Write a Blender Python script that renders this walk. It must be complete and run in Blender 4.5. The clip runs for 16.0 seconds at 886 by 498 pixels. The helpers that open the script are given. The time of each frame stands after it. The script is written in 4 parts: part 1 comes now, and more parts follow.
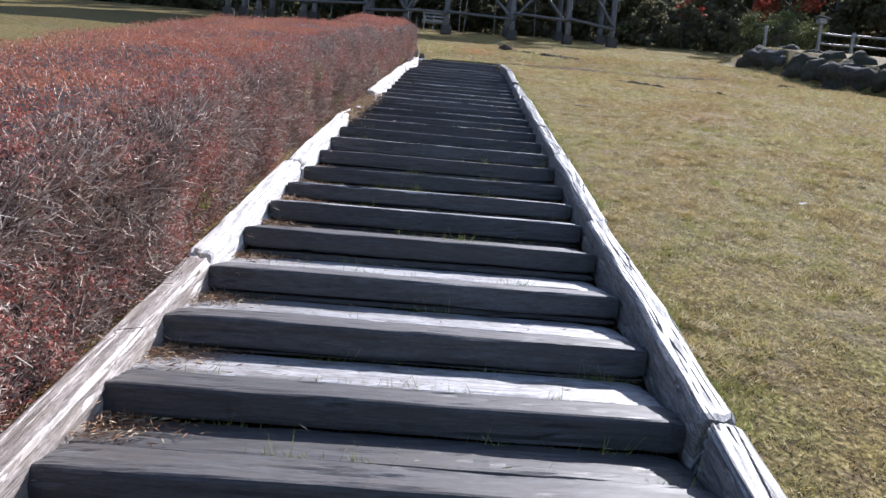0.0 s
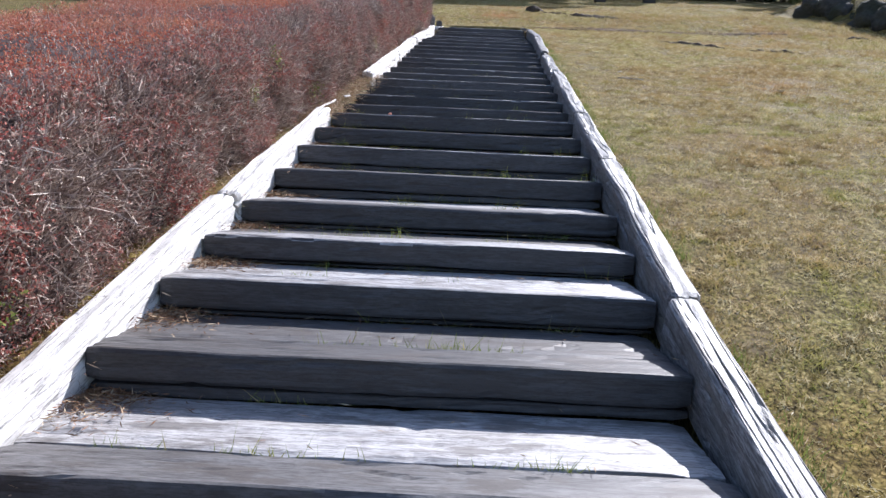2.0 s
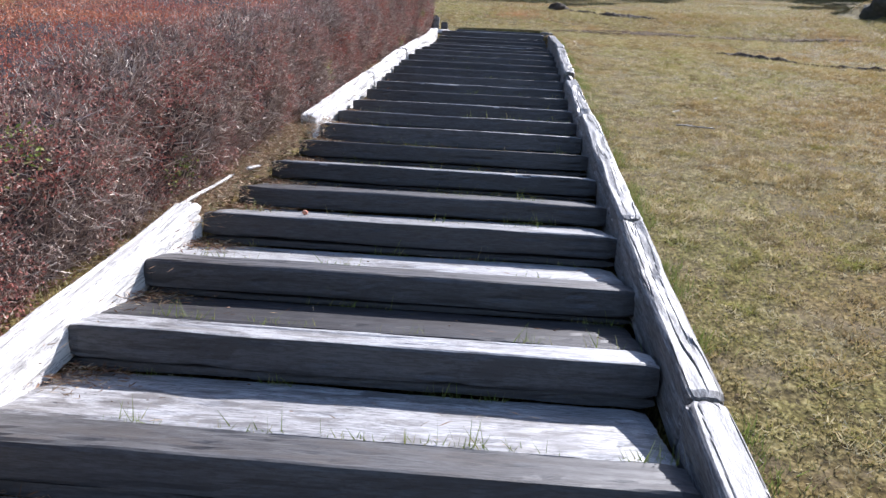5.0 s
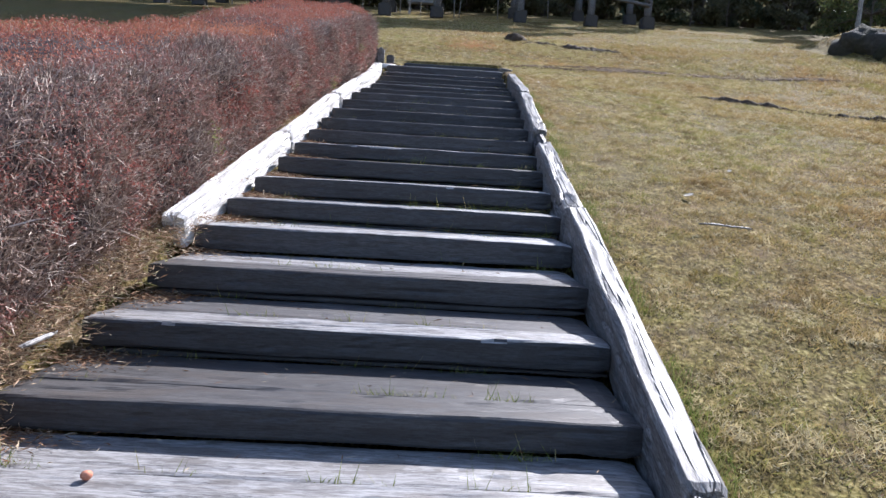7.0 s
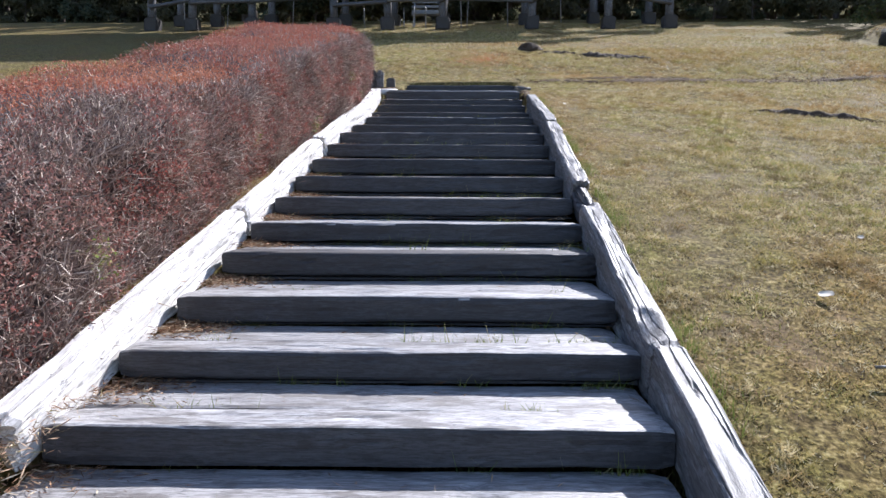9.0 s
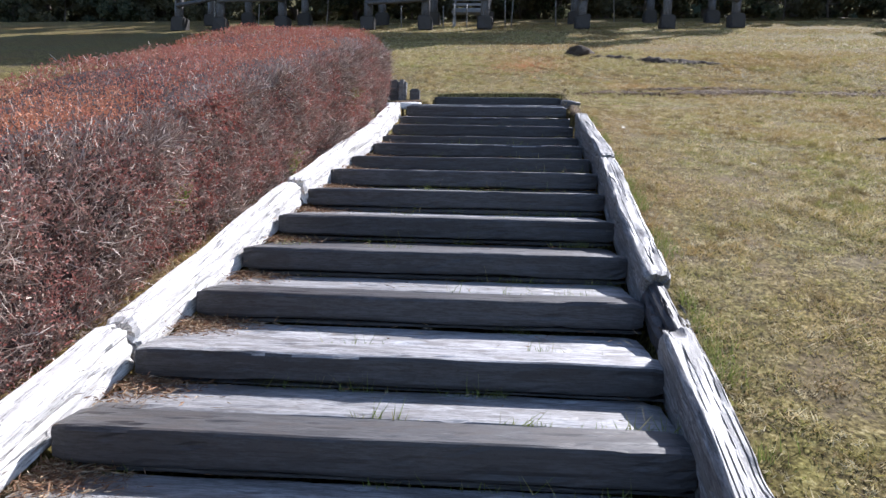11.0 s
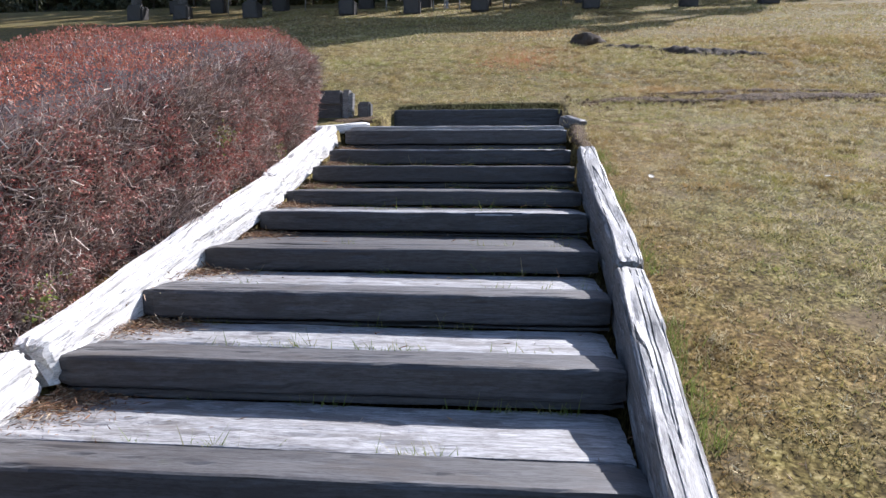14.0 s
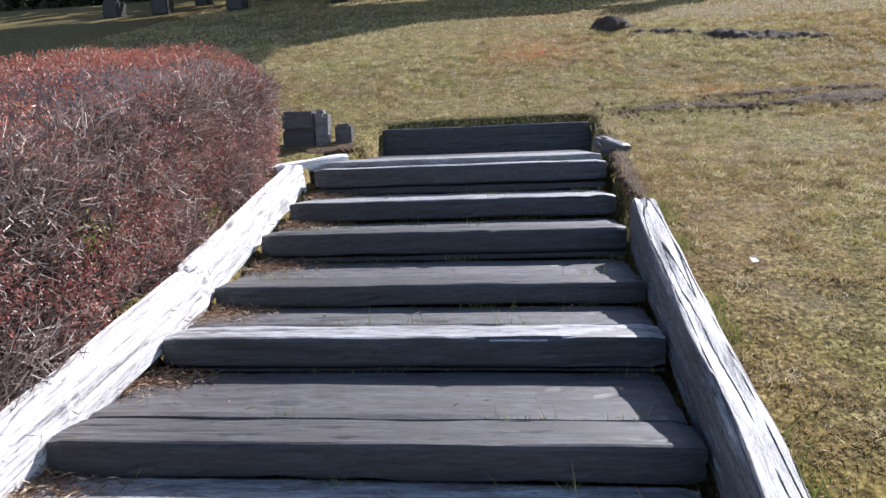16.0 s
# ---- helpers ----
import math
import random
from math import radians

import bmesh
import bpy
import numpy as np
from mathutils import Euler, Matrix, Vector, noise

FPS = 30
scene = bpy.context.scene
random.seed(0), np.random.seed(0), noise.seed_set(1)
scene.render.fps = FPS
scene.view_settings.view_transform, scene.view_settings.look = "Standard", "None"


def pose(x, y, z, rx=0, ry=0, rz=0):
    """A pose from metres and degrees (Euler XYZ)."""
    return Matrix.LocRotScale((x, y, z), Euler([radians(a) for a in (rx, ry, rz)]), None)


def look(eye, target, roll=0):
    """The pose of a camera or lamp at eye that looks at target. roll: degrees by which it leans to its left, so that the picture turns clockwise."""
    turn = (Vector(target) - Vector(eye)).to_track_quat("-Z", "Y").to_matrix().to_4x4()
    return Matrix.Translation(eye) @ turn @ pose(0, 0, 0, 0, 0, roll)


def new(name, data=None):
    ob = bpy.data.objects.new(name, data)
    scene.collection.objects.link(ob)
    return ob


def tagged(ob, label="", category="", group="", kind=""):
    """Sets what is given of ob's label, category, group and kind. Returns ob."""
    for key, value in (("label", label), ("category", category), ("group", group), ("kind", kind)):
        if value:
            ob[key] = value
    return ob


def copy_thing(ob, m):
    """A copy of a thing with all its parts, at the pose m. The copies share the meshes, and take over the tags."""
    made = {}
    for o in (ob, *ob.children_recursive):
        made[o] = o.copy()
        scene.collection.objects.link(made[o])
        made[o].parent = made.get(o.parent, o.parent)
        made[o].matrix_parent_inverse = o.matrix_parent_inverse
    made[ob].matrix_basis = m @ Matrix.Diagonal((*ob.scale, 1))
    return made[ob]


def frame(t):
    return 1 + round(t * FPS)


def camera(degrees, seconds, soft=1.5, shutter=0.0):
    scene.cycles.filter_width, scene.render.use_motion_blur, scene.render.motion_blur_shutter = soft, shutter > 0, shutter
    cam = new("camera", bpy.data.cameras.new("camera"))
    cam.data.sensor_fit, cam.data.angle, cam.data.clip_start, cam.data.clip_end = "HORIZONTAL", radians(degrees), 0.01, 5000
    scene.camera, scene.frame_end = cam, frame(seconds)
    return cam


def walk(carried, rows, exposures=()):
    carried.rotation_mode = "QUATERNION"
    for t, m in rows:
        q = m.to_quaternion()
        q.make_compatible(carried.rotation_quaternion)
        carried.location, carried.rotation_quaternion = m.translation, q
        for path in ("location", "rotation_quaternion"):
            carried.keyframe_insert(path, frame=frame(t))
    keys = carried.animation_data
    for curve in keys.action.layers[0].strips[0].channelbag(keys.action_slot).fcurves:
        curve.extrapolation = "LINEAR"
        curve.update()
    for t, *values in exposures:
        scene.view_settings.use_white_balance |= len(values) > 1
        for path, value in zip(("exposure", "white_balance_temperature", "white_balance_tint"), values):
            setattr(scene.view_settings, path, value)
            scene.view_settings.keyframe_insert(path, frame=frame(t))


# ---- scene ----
cam = camera(65.6, 16.0)
METRES, EYE, TILT, LEAN, TURN = 16.1, 1.5, 15.5, 0.0, -1.3
ROWS = [
    (0.0, 0.0, 0.0, 0.0, 1.59, -19.76, -4.44),
    (0.5, -0.0001, 0.0322, -0.0011, 2.67, -18.5, -3.2),
    (1.0, 0.0003, 0.0593, 0.0019, 2.51, -18.16, -3.02),
    (1.5, 0.0087, 0.0939, -0.0018, 3.19, -18.81, -2.65),
    (2.0, 0.0108, 0.1285, -0.0048, 3.6, -22.56, -1.61),
    (2.5, 0.0201, 0.1621, -0.0067, 2.4, -22.22, -2.1),
    (3.0, 0.0208, 0.1978, -0.0059, 3.22, -21.0, -1.88),
    (5.5, 0.0248, 0.3569, -0.0026, 5.62, -23.7, -1.9),
    (6.0, 0.0242, 0.3892, -0.0039, 3.54, -23.44, -3.33),
    (6.5, 0.0239, 0.4263, -0.0045, 9.13, -22.46, -0.76),
    (7.0, 0.0208, 0.4579, 0.0001, 1.84, -21.58, -2.97),
    (7.5, 0.0212, 0.4905, 0.0002, 2.11, -20.48, -1.19),
    (8.0, 0.0158, 0.5205, -0.0007, 3.58, -20.05, -0.23),
    (8.5, 0.0184, 0.5483, 0.0001, 2.25, -20.81, 0.36),
    (11.0, 0.0289, 0.6992, -0.0015, 6.13, -21.14, 0.54),
    (11.5, 0.0336, 0.7316, -0.0032, 8.15, -21.1, 1.68),
    (12.0, 0.0306, 0.762, -0.0009, 4.5, -21.8, 1.01),
    (12.5, 0.0373, 0.7899, -0.002, 4.66, -21.85, 1.3),
    (13.0, 0.0409, 0.817, -0.0037, 8.74, -21.26, 3.15),
    (13.5, 0.0399, 0.8454, -0.0025, 7.25, -22.56, 1.21),
    (14.0, 0.0467, 0.8781, -0.0043, 6.76, -22.74, 1.8),
    (14.5, 0.0416, 0.9079, -0.0026, 8.07, -20.27, 1.54),
    (15.0, 0.0422, 0.9334, -0.0039, 6.23, -20.02, 1.31),
    (15.5, 0.0447, 0.9614, -0.0033, 8.91, -21.93, 3.71),
    (16.0, 0.0391, 0.9893, -0.0032, 6.95, -24.43, 4.1),
]
walk(cam, [(t, pose(0, 0, EYE, TILT, LEAN, TURN) @ pose(METRES * x, METRES * y, METRES * z, 90 + pitch, roll, yaw)) for t, x, y, z, yaw, pitch, roll in ROWS],
     [(0.0, 1.15, 5900, 15), (16.0, 1.15, 5900, 15)])

# The hillside frame: u across the stairs, v up the slope, w square off the slope.
HILL = pose(0, 0, EYE, TILT, LEAN, TURN) @ pose(0, 0, 0, 0, 0, -TURN) @ pose(0, 0, -EYE)
rng = np.random.default_rng(7)


def up(u, v, w=0.0):
    return HILL @ Vector((u, v, w))


# ---- sky and sun ----
SUN_AZ, SUN_EL = 37.6, 40.0          # degrees right of straight ahead, degrees above the horizon
world = bpy.data.worlds.new("sky")
scene.world = world
world.use_nodes = True
sky = world.node_tree.nodes.new("ShaderNodeTexSky")
sky.sky_type, sky.sun_disc = "NISHITA", False
sky.sun_elevation, sky.sun_rotation = radians(SUN_EL), radians(SUN_AZ)
back = world.node_tree.nodes["Background"]
back.inputs["Strength"].default_value = 0.105
world.node_tree.links.new(sky.outputs[0], back.inputs[0])
sun = new("sun", bpy.data.lights.new("sun", "SUN"))
sun.data.energy, sun.data.angle, sun.data.color = 5.0, radians(0.55), (1.0, 0.96, 0.91)
sun_way = Vector((math.sin(radians(SUN_AZ)) * math.cos(radians(SUN_EL)), math.cos(radians(SUN_AZ)) * math.cos(radians(SUN_EL)), math.sin(radians(SUN_EL))))
sun.matrix_world = look(sun_way * 60, (0, 0, 0))


# ---- materials ----
def material(name, rough=0.85):
    m = bpy.data.materials.new(name)
    m.use_nodes = True
    t = m.node_tree
    b = t.nodes["Principled BSDF"]
    b.inputs["Roughness"].default_value = rough
    b.inputs["Specular IOR Level"].default_value = 0.08
    return m, t, b


def add(t, kind, **values):
    n = t.nodes.new(kind)
    for key, value in values.items():
        n.inputs[key.replace("_", " ")].default_value = value
    return n


def mapped(t, scale, coord="Object"):
    c, m = t.nodes.new("ShaderNodeTexCoord"), t.nodes.new("ShaderNodeMapping")
    m.inputs["Scale"].default_value = scale
    t.links.new(c.outputs[coord], m.inputs[0])
    return m.outputs[0]


def ramp(t, fac, *stops):
    n = t.nodes.new("ShaderNodeValToRGB")
    while len(n.color_ramp.elements) < len(stops):
        n.color_ramp.elements.new(0.5)
    for e, (at, col) in zip(n.color_ramp.elements, stops):
        e.position, e.color = at, (*col, 1)
    t.links.new(fac, n.inputs[0])
    return n.outputs[0]


def blend(t, fac, a, b, mode="MIX"):
    n = t.nodes.new("ShaderNodeMix")
    n.data_type, n.blend_type = "RGBA", mode
    for socket, value in ((n.inputs[0], fac), (n.inputs[6], a), (n.inputs[7], b)):
        if isinstance(value, (int, float)):
            socket.default_value = value
        elif isinstance(value, tuple):
            socket.default_value = (*value, 1)
        else:
            t.links.new(value, socket)
    return n.outputs[2]


def grain(t, vector, scale, detail=6.0, rough=0.6, shift=None):
    n = add(t, "ShaderNodeTexNoise", Scale=scale, Detail=detail, Roughness=rough)
    n.noise_dimensions = "4D"
    t.links.new(vector, n.inputs["Vector"])
    if shift is not None:
        t.links.new(shift, n.inputs["W"])
    return n.outputs["Fac"]


def bump(t, b, height, strength, distance):
    n = add(t, "ShaderNodeBump", Strength=strength, Distance=distance)
    t.links.new(height, n.inputs["Height"])
    t.links.new(n.outputs[0], b.inputs["Normal"])


def weathered_wood(name, tones, stain, moss=0.0, contrast=1.0, gloss=0.45):
    """Grey timber with its grain along the piece's own x axis, each piece with its own tone."""
    m, t, b = material(name, 0.54)
    b.inputs["Specular IOR Level"].default_value = gloss
    info = t.nodes.new("ShaderNodeObjectInfo")
    mul = t.nodes.new("ShaderNodeMath")
    mul.operation, mul.inputs[1].default_value = "MULTIPLY", 37.0
    t.links.new(info.outputs["Random"], mul.inputs[0])
    seed = mul.outputs[0]
    fine = grain(t, mapped(t, (5.0, 44, 44)), 3.0, 5, 0.68, seed)
    broad = grain(t, mapped(t, (1.2, 8, 8)), 2.2, 5, 0.62, seed)
    blot = grain(t, mapped(t, (1.0, 3.2, 3.2)), 3.4, 6, 0.66, seed)
    tone = ramp(t, info.outputs["Random"], (0.0, tones[0]), (0.35, tones[1]), (0.7, tones[2]), (1.0, tones[3]))
    dark = blend(t, 1.0, tone, (1 - 0.58 * contrast, 1 - 0.6 * contrast, 1 - 0.61 * contrast), "MULTIPLY")
    body = blend(t, ramp(t, fine, (0.43, (0, 0, 0)), (0.55, (1, 1, 1))), dark, tone)
    body = blend(t, ramp(t, broad, (0.42, (0, 0, 0)), (0.6, (1, 1, 1))), blend(t, 1.0, body, (1 - 0.36 * contrast, 1 - 0.38 * contrast, 1 - 0.39 * contrast), "MULTIPLY"), body)
    body = blend(t, ramp(t, blot, (0.52, (0, 0, 0)), (0.58, (0.85, 0.85, 0.85))), body, stain)
    line = grain(t, mapped(t, (0.8, 20, 20)), 2.0, 5, 0.6, seed)
    body = blend(t, ramp(t, line, (0.474, (0, 0, 0)), (0.488, (0.95, 0.95, 0.95)), (0.502, (0, 0, 0))), body, (0.035, 0.03, 0.028))
    pore = grain(t, mapped(t, (30, 70, 70)), 2.0, 4, 0.7, seed)
    body = blend(t, ramp(t, pore, (0.38, (0.7, 0.7, 0.7)), (0.46, (0, 0, 0))), body, blend(t, 1.0, body, (1 - 0.5 * contrast, 1 - 0.5 * contrast, 1 - 0.5 * contrast), "MULTIPLY"))
    if moss:
        spot = grain(t, mapped(t, (3, 3, 3)), 4.0, 6, 0.7, seed)
        body = blend(t, ramp(t, spot, (0.62, (0, 0, 0)), (0.72, (moss, moss, moss))), body, (0.09, 0.10, 0.04))
    t.links.new(body, b.inputs["Base Color"])
    bump(t, b, fine, 0.7 * contrast, 0.004)
    return m


def speckled(name, low, high, scale, rough=0.9, relief=0.02, strength=0.6, broad=None):
    """A mottled mineral or soil surface in two scales."""
    m, t, b = material(name, rough)
    n1 = grain(t, mapped(t, (1, 1, 1)), scale, 8, 0.7)
    n2 = grain(t, mapped(t, (1, 1, 1)), scale * 0.14, 4, 0.6)
    body = ramp(t, n1, (0.3, low), (0.7, high))
    if broad:
        body = blend(t, ramp(t, n2, (0.45, (0, 0, 0)), (0.62, (1, 1, 1))), body, broad)
    t.links.new(body, b.inputs["Base Color"])
    bump(t, b, n1, strength, relief)
    return m


def leafy(name, *stops, rough=0.6, patches=None, patch_scale=0.6, through_light=0.25, layers=()):
    """Leaves, twigs and blades: each island takes its own tone; patches shift it over the place."""
    m, t, b = material(name, rough)
    geo = t.nodes.new("ShaderNodeNewGeometry")
    body = ramp(t, geo.outputs["Random Per Island"], *stops)
    if patches:
        p = grain(t, mapped(t, (1, 1, 1)), patch_scale, 4, 0.6)
        body = blend(t, ramp(t, p, (0.42, (0, 0, 0)), (0.6, (1, 1, 1))), body, blend(t, 0.65, body, patches))
    for scale, lo, hi, amount, colour in layers:
        p = grain(t, mapped(t, (1, 1, 1)), scale, 4, 0.65)
        body = blend(t, ramp(t, p, (lo, (0, 0, 0)), (hi, (amount, amount, amount))), body, colour)
    t.links.new(body, b.inputs["Base Color"])
    if through_light:
        glow = t.nodes.new("ShaderNodeBsdfTranslucent")
        t.links.new(body, glow.inputs[0])
        mix = t.nodes.new("ShaderNodeMixShader")
        mix.inputs[0].default_value = through_light
        t.links.new(b.outputs[0], mix.inputs[1])
        t.links.new(glow.outputs[0], mix.inputs[2])
        t.links.new(mix.outputs[0], t.nodes["Material Output"].inputs[0])
    return m


TIMBER = weathered_wood("weathered grey sleeper timber", ((0.085, 0.082, 0.081), (0.104, 0.1, 0.099), (0.127, 0.123, 0.122), (0.152, 0.148, 0.147)), (0.075, 0.066, 0.06), 0.2, contrast=0.62, gloss=0.35)
DARKSLEEPER = weathered_wood("dark brown-grey sleeper timber", ((0.047, 0.044, 0.045), (0.055, 0.052, 0.053), (0.065, 0.062, 0.063), (0.077, 0.074, 0.075)), (0.036, 0.031, 0.03), 0.3, contrast=0.65, gloss=0.3)
# Light in the colour: treads paler for the sun, sleeper sides darker for shade.
TREAD = weathered_wood("worn sunlit tread timber", ((0.31, 0.306, 0.302), (0.365, 0.36, 0.356), (0.41, 0.405, 0.4), (0.46, 0.455, 0.45)), (0.14, 0.128, 0.118), 0.15, contrast=0.7, gloss=0.6)
SLEEPERSIDE = weathered_wood("shaded sleeper sides", ((0.058, 0.058, 0.062), (0.067, 0.067, 0.072), (0.078, 0.078, 0.084), (0.09, 0.09, 0.096)), (0.044, 0.042, 0.044), 0.2, contrast=0.55, gloss=0.3)
WARMRAIL = weathered_wood("pinkish worn rail timber", ((0.40, 0.35, 0.31), (0.42, 0.37, 0.33), (0.44, 0.39, 0.35), (0.46, 0.41, 0.37)), (0.24, 0.20, 0.17), contrast=0.8)
BLEACHED = weathered_wood("sun-bleached rail timber", ((0.68, 0.66, 0.63), (0.72, 0.70, 0.67), (0.75, 0.73, 0.70), (0.78, 0.76, 0.73)), (0.6, 0.57, 0.53), contrast=0.4)
GREYRAIL = weathered_wood("cracked grey rail timber", ((0.25, 0.247, 0.243), (0.28, 0.276, 0.272), (0.31, 0.306, 0.3), (0.34, 0.336, 0.33)), (0.15, 0.14, 0.128))
POLE = weathered_wood("grey log", ((0.13, 0.13, 0.14), (0.16, 0.16, 0.17), (0.19, 0.19, 0.2), (0.22, 0.22, 0.23)), (0.09, 0.085, 0.085))
PALE = weathered_wood("pale fence timber", ((0.4, 0.38, 0.35), (0.45, 0.43, 0.4), (0.5, 0.48, 0.45), (0.5, 0.48, 0.45)), (0.25, 0.23, 0.2))
DARKWOOD = weathered_wood("dark boards", ((0.06, 0.055, 0.05), (0.07, 0.06, 0.055), (0.08, 0.07, 0.06), (0.09, 0.08, 0.07)), (0.03, 0.028, 0.025))
CONCRETE = speckled("dark weathered concrete", (0.035, 0.032, 0.032), (0.09, 0.083, 0.08), 9.0, broad=(0.07, 0.065, 0.06))
STONE = speckled("grey field stone", (0.03, 0.029, 0.027), (0.10, 0.095, 0.088), 7.0, broad=(0.05, 0.05, 0.034), relief=0.12, strength=1.0)
# Darker than SOIL: the shade of the torn pits is put into this colour.
EARTH = speckled("shade-darkened earth", (0.035, 0.027, 0.022), (0.10, 0.075, 0.055), 22.0, broad=(0.06, 0.045, 0.034), relief=0.03)
SOIL = speckled("dark bare soil", (0.045, 0.031, 0.021), (0.17, 0.115, 0.07), 26.0, broad=(0.1, 0.066, 0.04), relief=0.05, strength=1.0)
WHITE = speckled("white painted metal", (0.2, 0.21, 0.22), (0.3, 0.3, 0.31), 12.0, rough=0.5, relief=0.002)
BARK = speckled("tree bark", (0.06, 0.05, 0.04), (0.16, 0.13, 0.11), 14.0, relief=0.03)
BLADE = leafy("dry lawn blades", (0.0, (0.55, 0.44, 0.25)), (0.3, (0.45, 0.36, 0.175)), (0.58, (0.35, 0.31, 0.11)), (0.88, (0.25, 0.265, 0.08)), (0.95, (0.5, 0.42, 0.25)), (1.0, (0.74, 0.66, 0.5)), patches=(0.36, 0.225, 0.095), patch_scale=0.45, rough=0.62, through_light=0.28,
              layers=((1.3, 0.52, 0.64, 0.55, (0.25, 0.28, 0.055)), (0.3, 0.55, 0.68, 0.6, (0.44, 0.235, 0.1)), (5.5, 0.48, 0.57, 0.75, (0.16, 0.105, 0.05)), (11.0, 0.52, 0.6, 0.8, (0.72, 0.62, 0.39))))
RUSTBLADE = leafy("withered orange grass", (0.0, (0.5, 0.2, 0.1)), (0.6, (0.56, 0.29, 0.16)), (1.0, (0.5, 0.38, 0.18)))
GREENBLADE = leafy("green grass", (0.0, (0.13, 0.18, 0.04)), (0.6, (0.2, 0.24, 0.06)), (1.0, (0.4, 0.34, 0.16)))
TWIG = leafy("hedge twigs", (0.0, (0.13, 0.088, 0.074)), (0.5, (0.29, 0.215, 0.178)), (0.85, (0.47, 0.385, 0.32)), (1.0, (0.7, 0.61, 0.52)), rough=0.65, through_light=0.0)
REDLEAF = leafy("dark red hedge leaves", (0.0, (0.16, 0.06, 0.054)), (0.4, (0.32, 0.105, 0.086)), (0.62, (0.44, 0.135, 0.1)), (0.8, (0.33, 0.235, 0.19)), (1.0, (0.5, 0.41, 0.33)), patches=(0.31, 0.19, 0.16), patch_scale=1.1)
TOPLEAF = leafy("orange red hedge top leaves", (0.0, (0.28, 0.06, 0.045)), (0.45, (0.40, 0.12, 0.07)), (0.75, (0.43, 0.165, 0.09)), (1.0, (0.4, 0.28, 0.21)), patches=(0.3, 0.14, 0.115), patch_scale=0.8, layers=((1.6, 0.55, 0.66, 0.35, (0.44, 0.075, 0.05)), (0.9, 0.5, 0.64, 0.5, (0.56, 0.26, 0.13))))
# Dark core sheet: the shade between the twigs is put into its colour.
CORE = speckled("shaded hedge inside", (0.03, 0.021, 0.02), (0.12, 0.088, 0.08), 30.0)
DARKGREEN = leafy("dark forest leaves", (0.0, (0.06, 0.075, 0.05)), (0.6, (0.10, 0.12, 0.075)), (1.0, (0.17, 0.17, 0.10)), patches=(0.14, 0.12, 0.07), patch_scale=0.2, through_light=0.5)
OLIVE = leafy("olive shrub leaves", (0.0, (0.05, 0.07, 0.03)), (0.6, (0.10, 0.12, 0.045)), (1.0, (0.18, 0.17, 0.07)))
MAPLE = leafy("red maple leaves", (0.0, (0.26, 0.05, 0.035)), (0.6, (0.40, 0.09, 0.06)), (1.0, (0.5, 0.17, 0.1)), through_light=0.4)
STRAW = leafy("pale straw and dead stalks", (0.0, (0.2, 0.12, 0.075)), (0.4, (0.36, 0.235, 0.145)), (0.7, (0.5, 0.38, 0.26)), (0.85, (0.22, 0.21, 0.085)), (1.0, (0.62, 0.53, 0.41)), through_light=0.15)
DRYLEAF = leafy("dry fallen leaves", (0.0, (0.10, 0.055, 0.03)), (0.5, (0.24, 0.13, 0.075)), (0.8, (0.36, 0.26, 0.16)), (1.0, (0.5, 0.42, 0.3)), through_light=0.1)
PALELEAF = leafy("pale fallen leaf", (0.0, (0.6, 0.54, 0.44)), (1.0, (0.72, 0.66, 0.56)), through_light=0.1)


def lawn_material():
    m, t, b = material("dry autumn lawn", 0.95)
    fine = grain(t, mapped(t, (1, 1, 1)), 42.0, 3, 0.6)
    tuft = grain(t, mapped(t, (1, 1, 1)), 10.0, 3, 0.6)
    mid = grain(t, mapped(t, (1, 1, 1)), 2.6, 5, 0.65)
    broad = grain(t, mapped(t, (1, 1, 1)), 0.42, 5, 0.65)
    body = ramp(t, fine, (0.34, (0.035, 0.026, 0.011)), (0.46, (0.112, 0.087, 0.032)), (0.54, (0.18, 0.142, 0.055)), (0.66, (0.31, 0.255, 0.125)))
    body = blend(t, ramp(t, tuft, (0.4, (1, 1, 1)), (0.55, (0, 0, 0))), body, blend(t, 1.0, body, (0.55, 0.52, 0.5), "MULTIPLY"))
    body = blend(t, ramp(t, mid, (0.46, (0, 0, 0)), (0.6, (0.6, 0.6, 0.6))), body, blend(t, 1.0, body, (0.85, 0.93, 0.55), "MULTIPLY"))
    body = blend(t, ramp(t, mid, (0.38, (0.6, 0.6, 0.6)), (0.44, (0, 0, 0))), body, (0.13, 0.10, 0.06))
    body = blend(t, ramp(t, broad, (0.45, (0, 0, 0)), (0.62, (0.75, 0.75, 0.75))), body, blend(t, 1.0, body, (1.1, 0.86, 0.72), "MULTIPLY"))
    t.links.new(body, b.inputs["Base Color"])
    bump(t, b, tuft, 0.6, 0.04)
    return m


LAWN = lawn_material()


# ---- mesh helpers ----
def mesh_of(name, verts, faces, mat, smooth=False):
    """A mesh from an (n, 3) array and an (m, 3) or (m, 4) array of corners."""
    verts, faces = np.asarray(verts, np.float32), np.asarray(faces, np.int32)
    k = faces.shape[1]
    me = bpy.data.meshes.new(name)
    me.vertices.add(len(verts))
    me.vertices.foreach_set("co", verts.ravel())
    me.loops.add(faces.size)
    me.loops.foreach_set("vertex_index", faces.ravel())
    me.polygons.add(len(faces))
    me.polygons.foreach_set("loop_start", np.arange(0, faces.size, k, dtype=np.int32))
    me.polygons.foreach_set("use_smooth", np.full(len(faces), smooth))
    me.update(calc_edges=True)
    me.materials.append(mat)
    return me


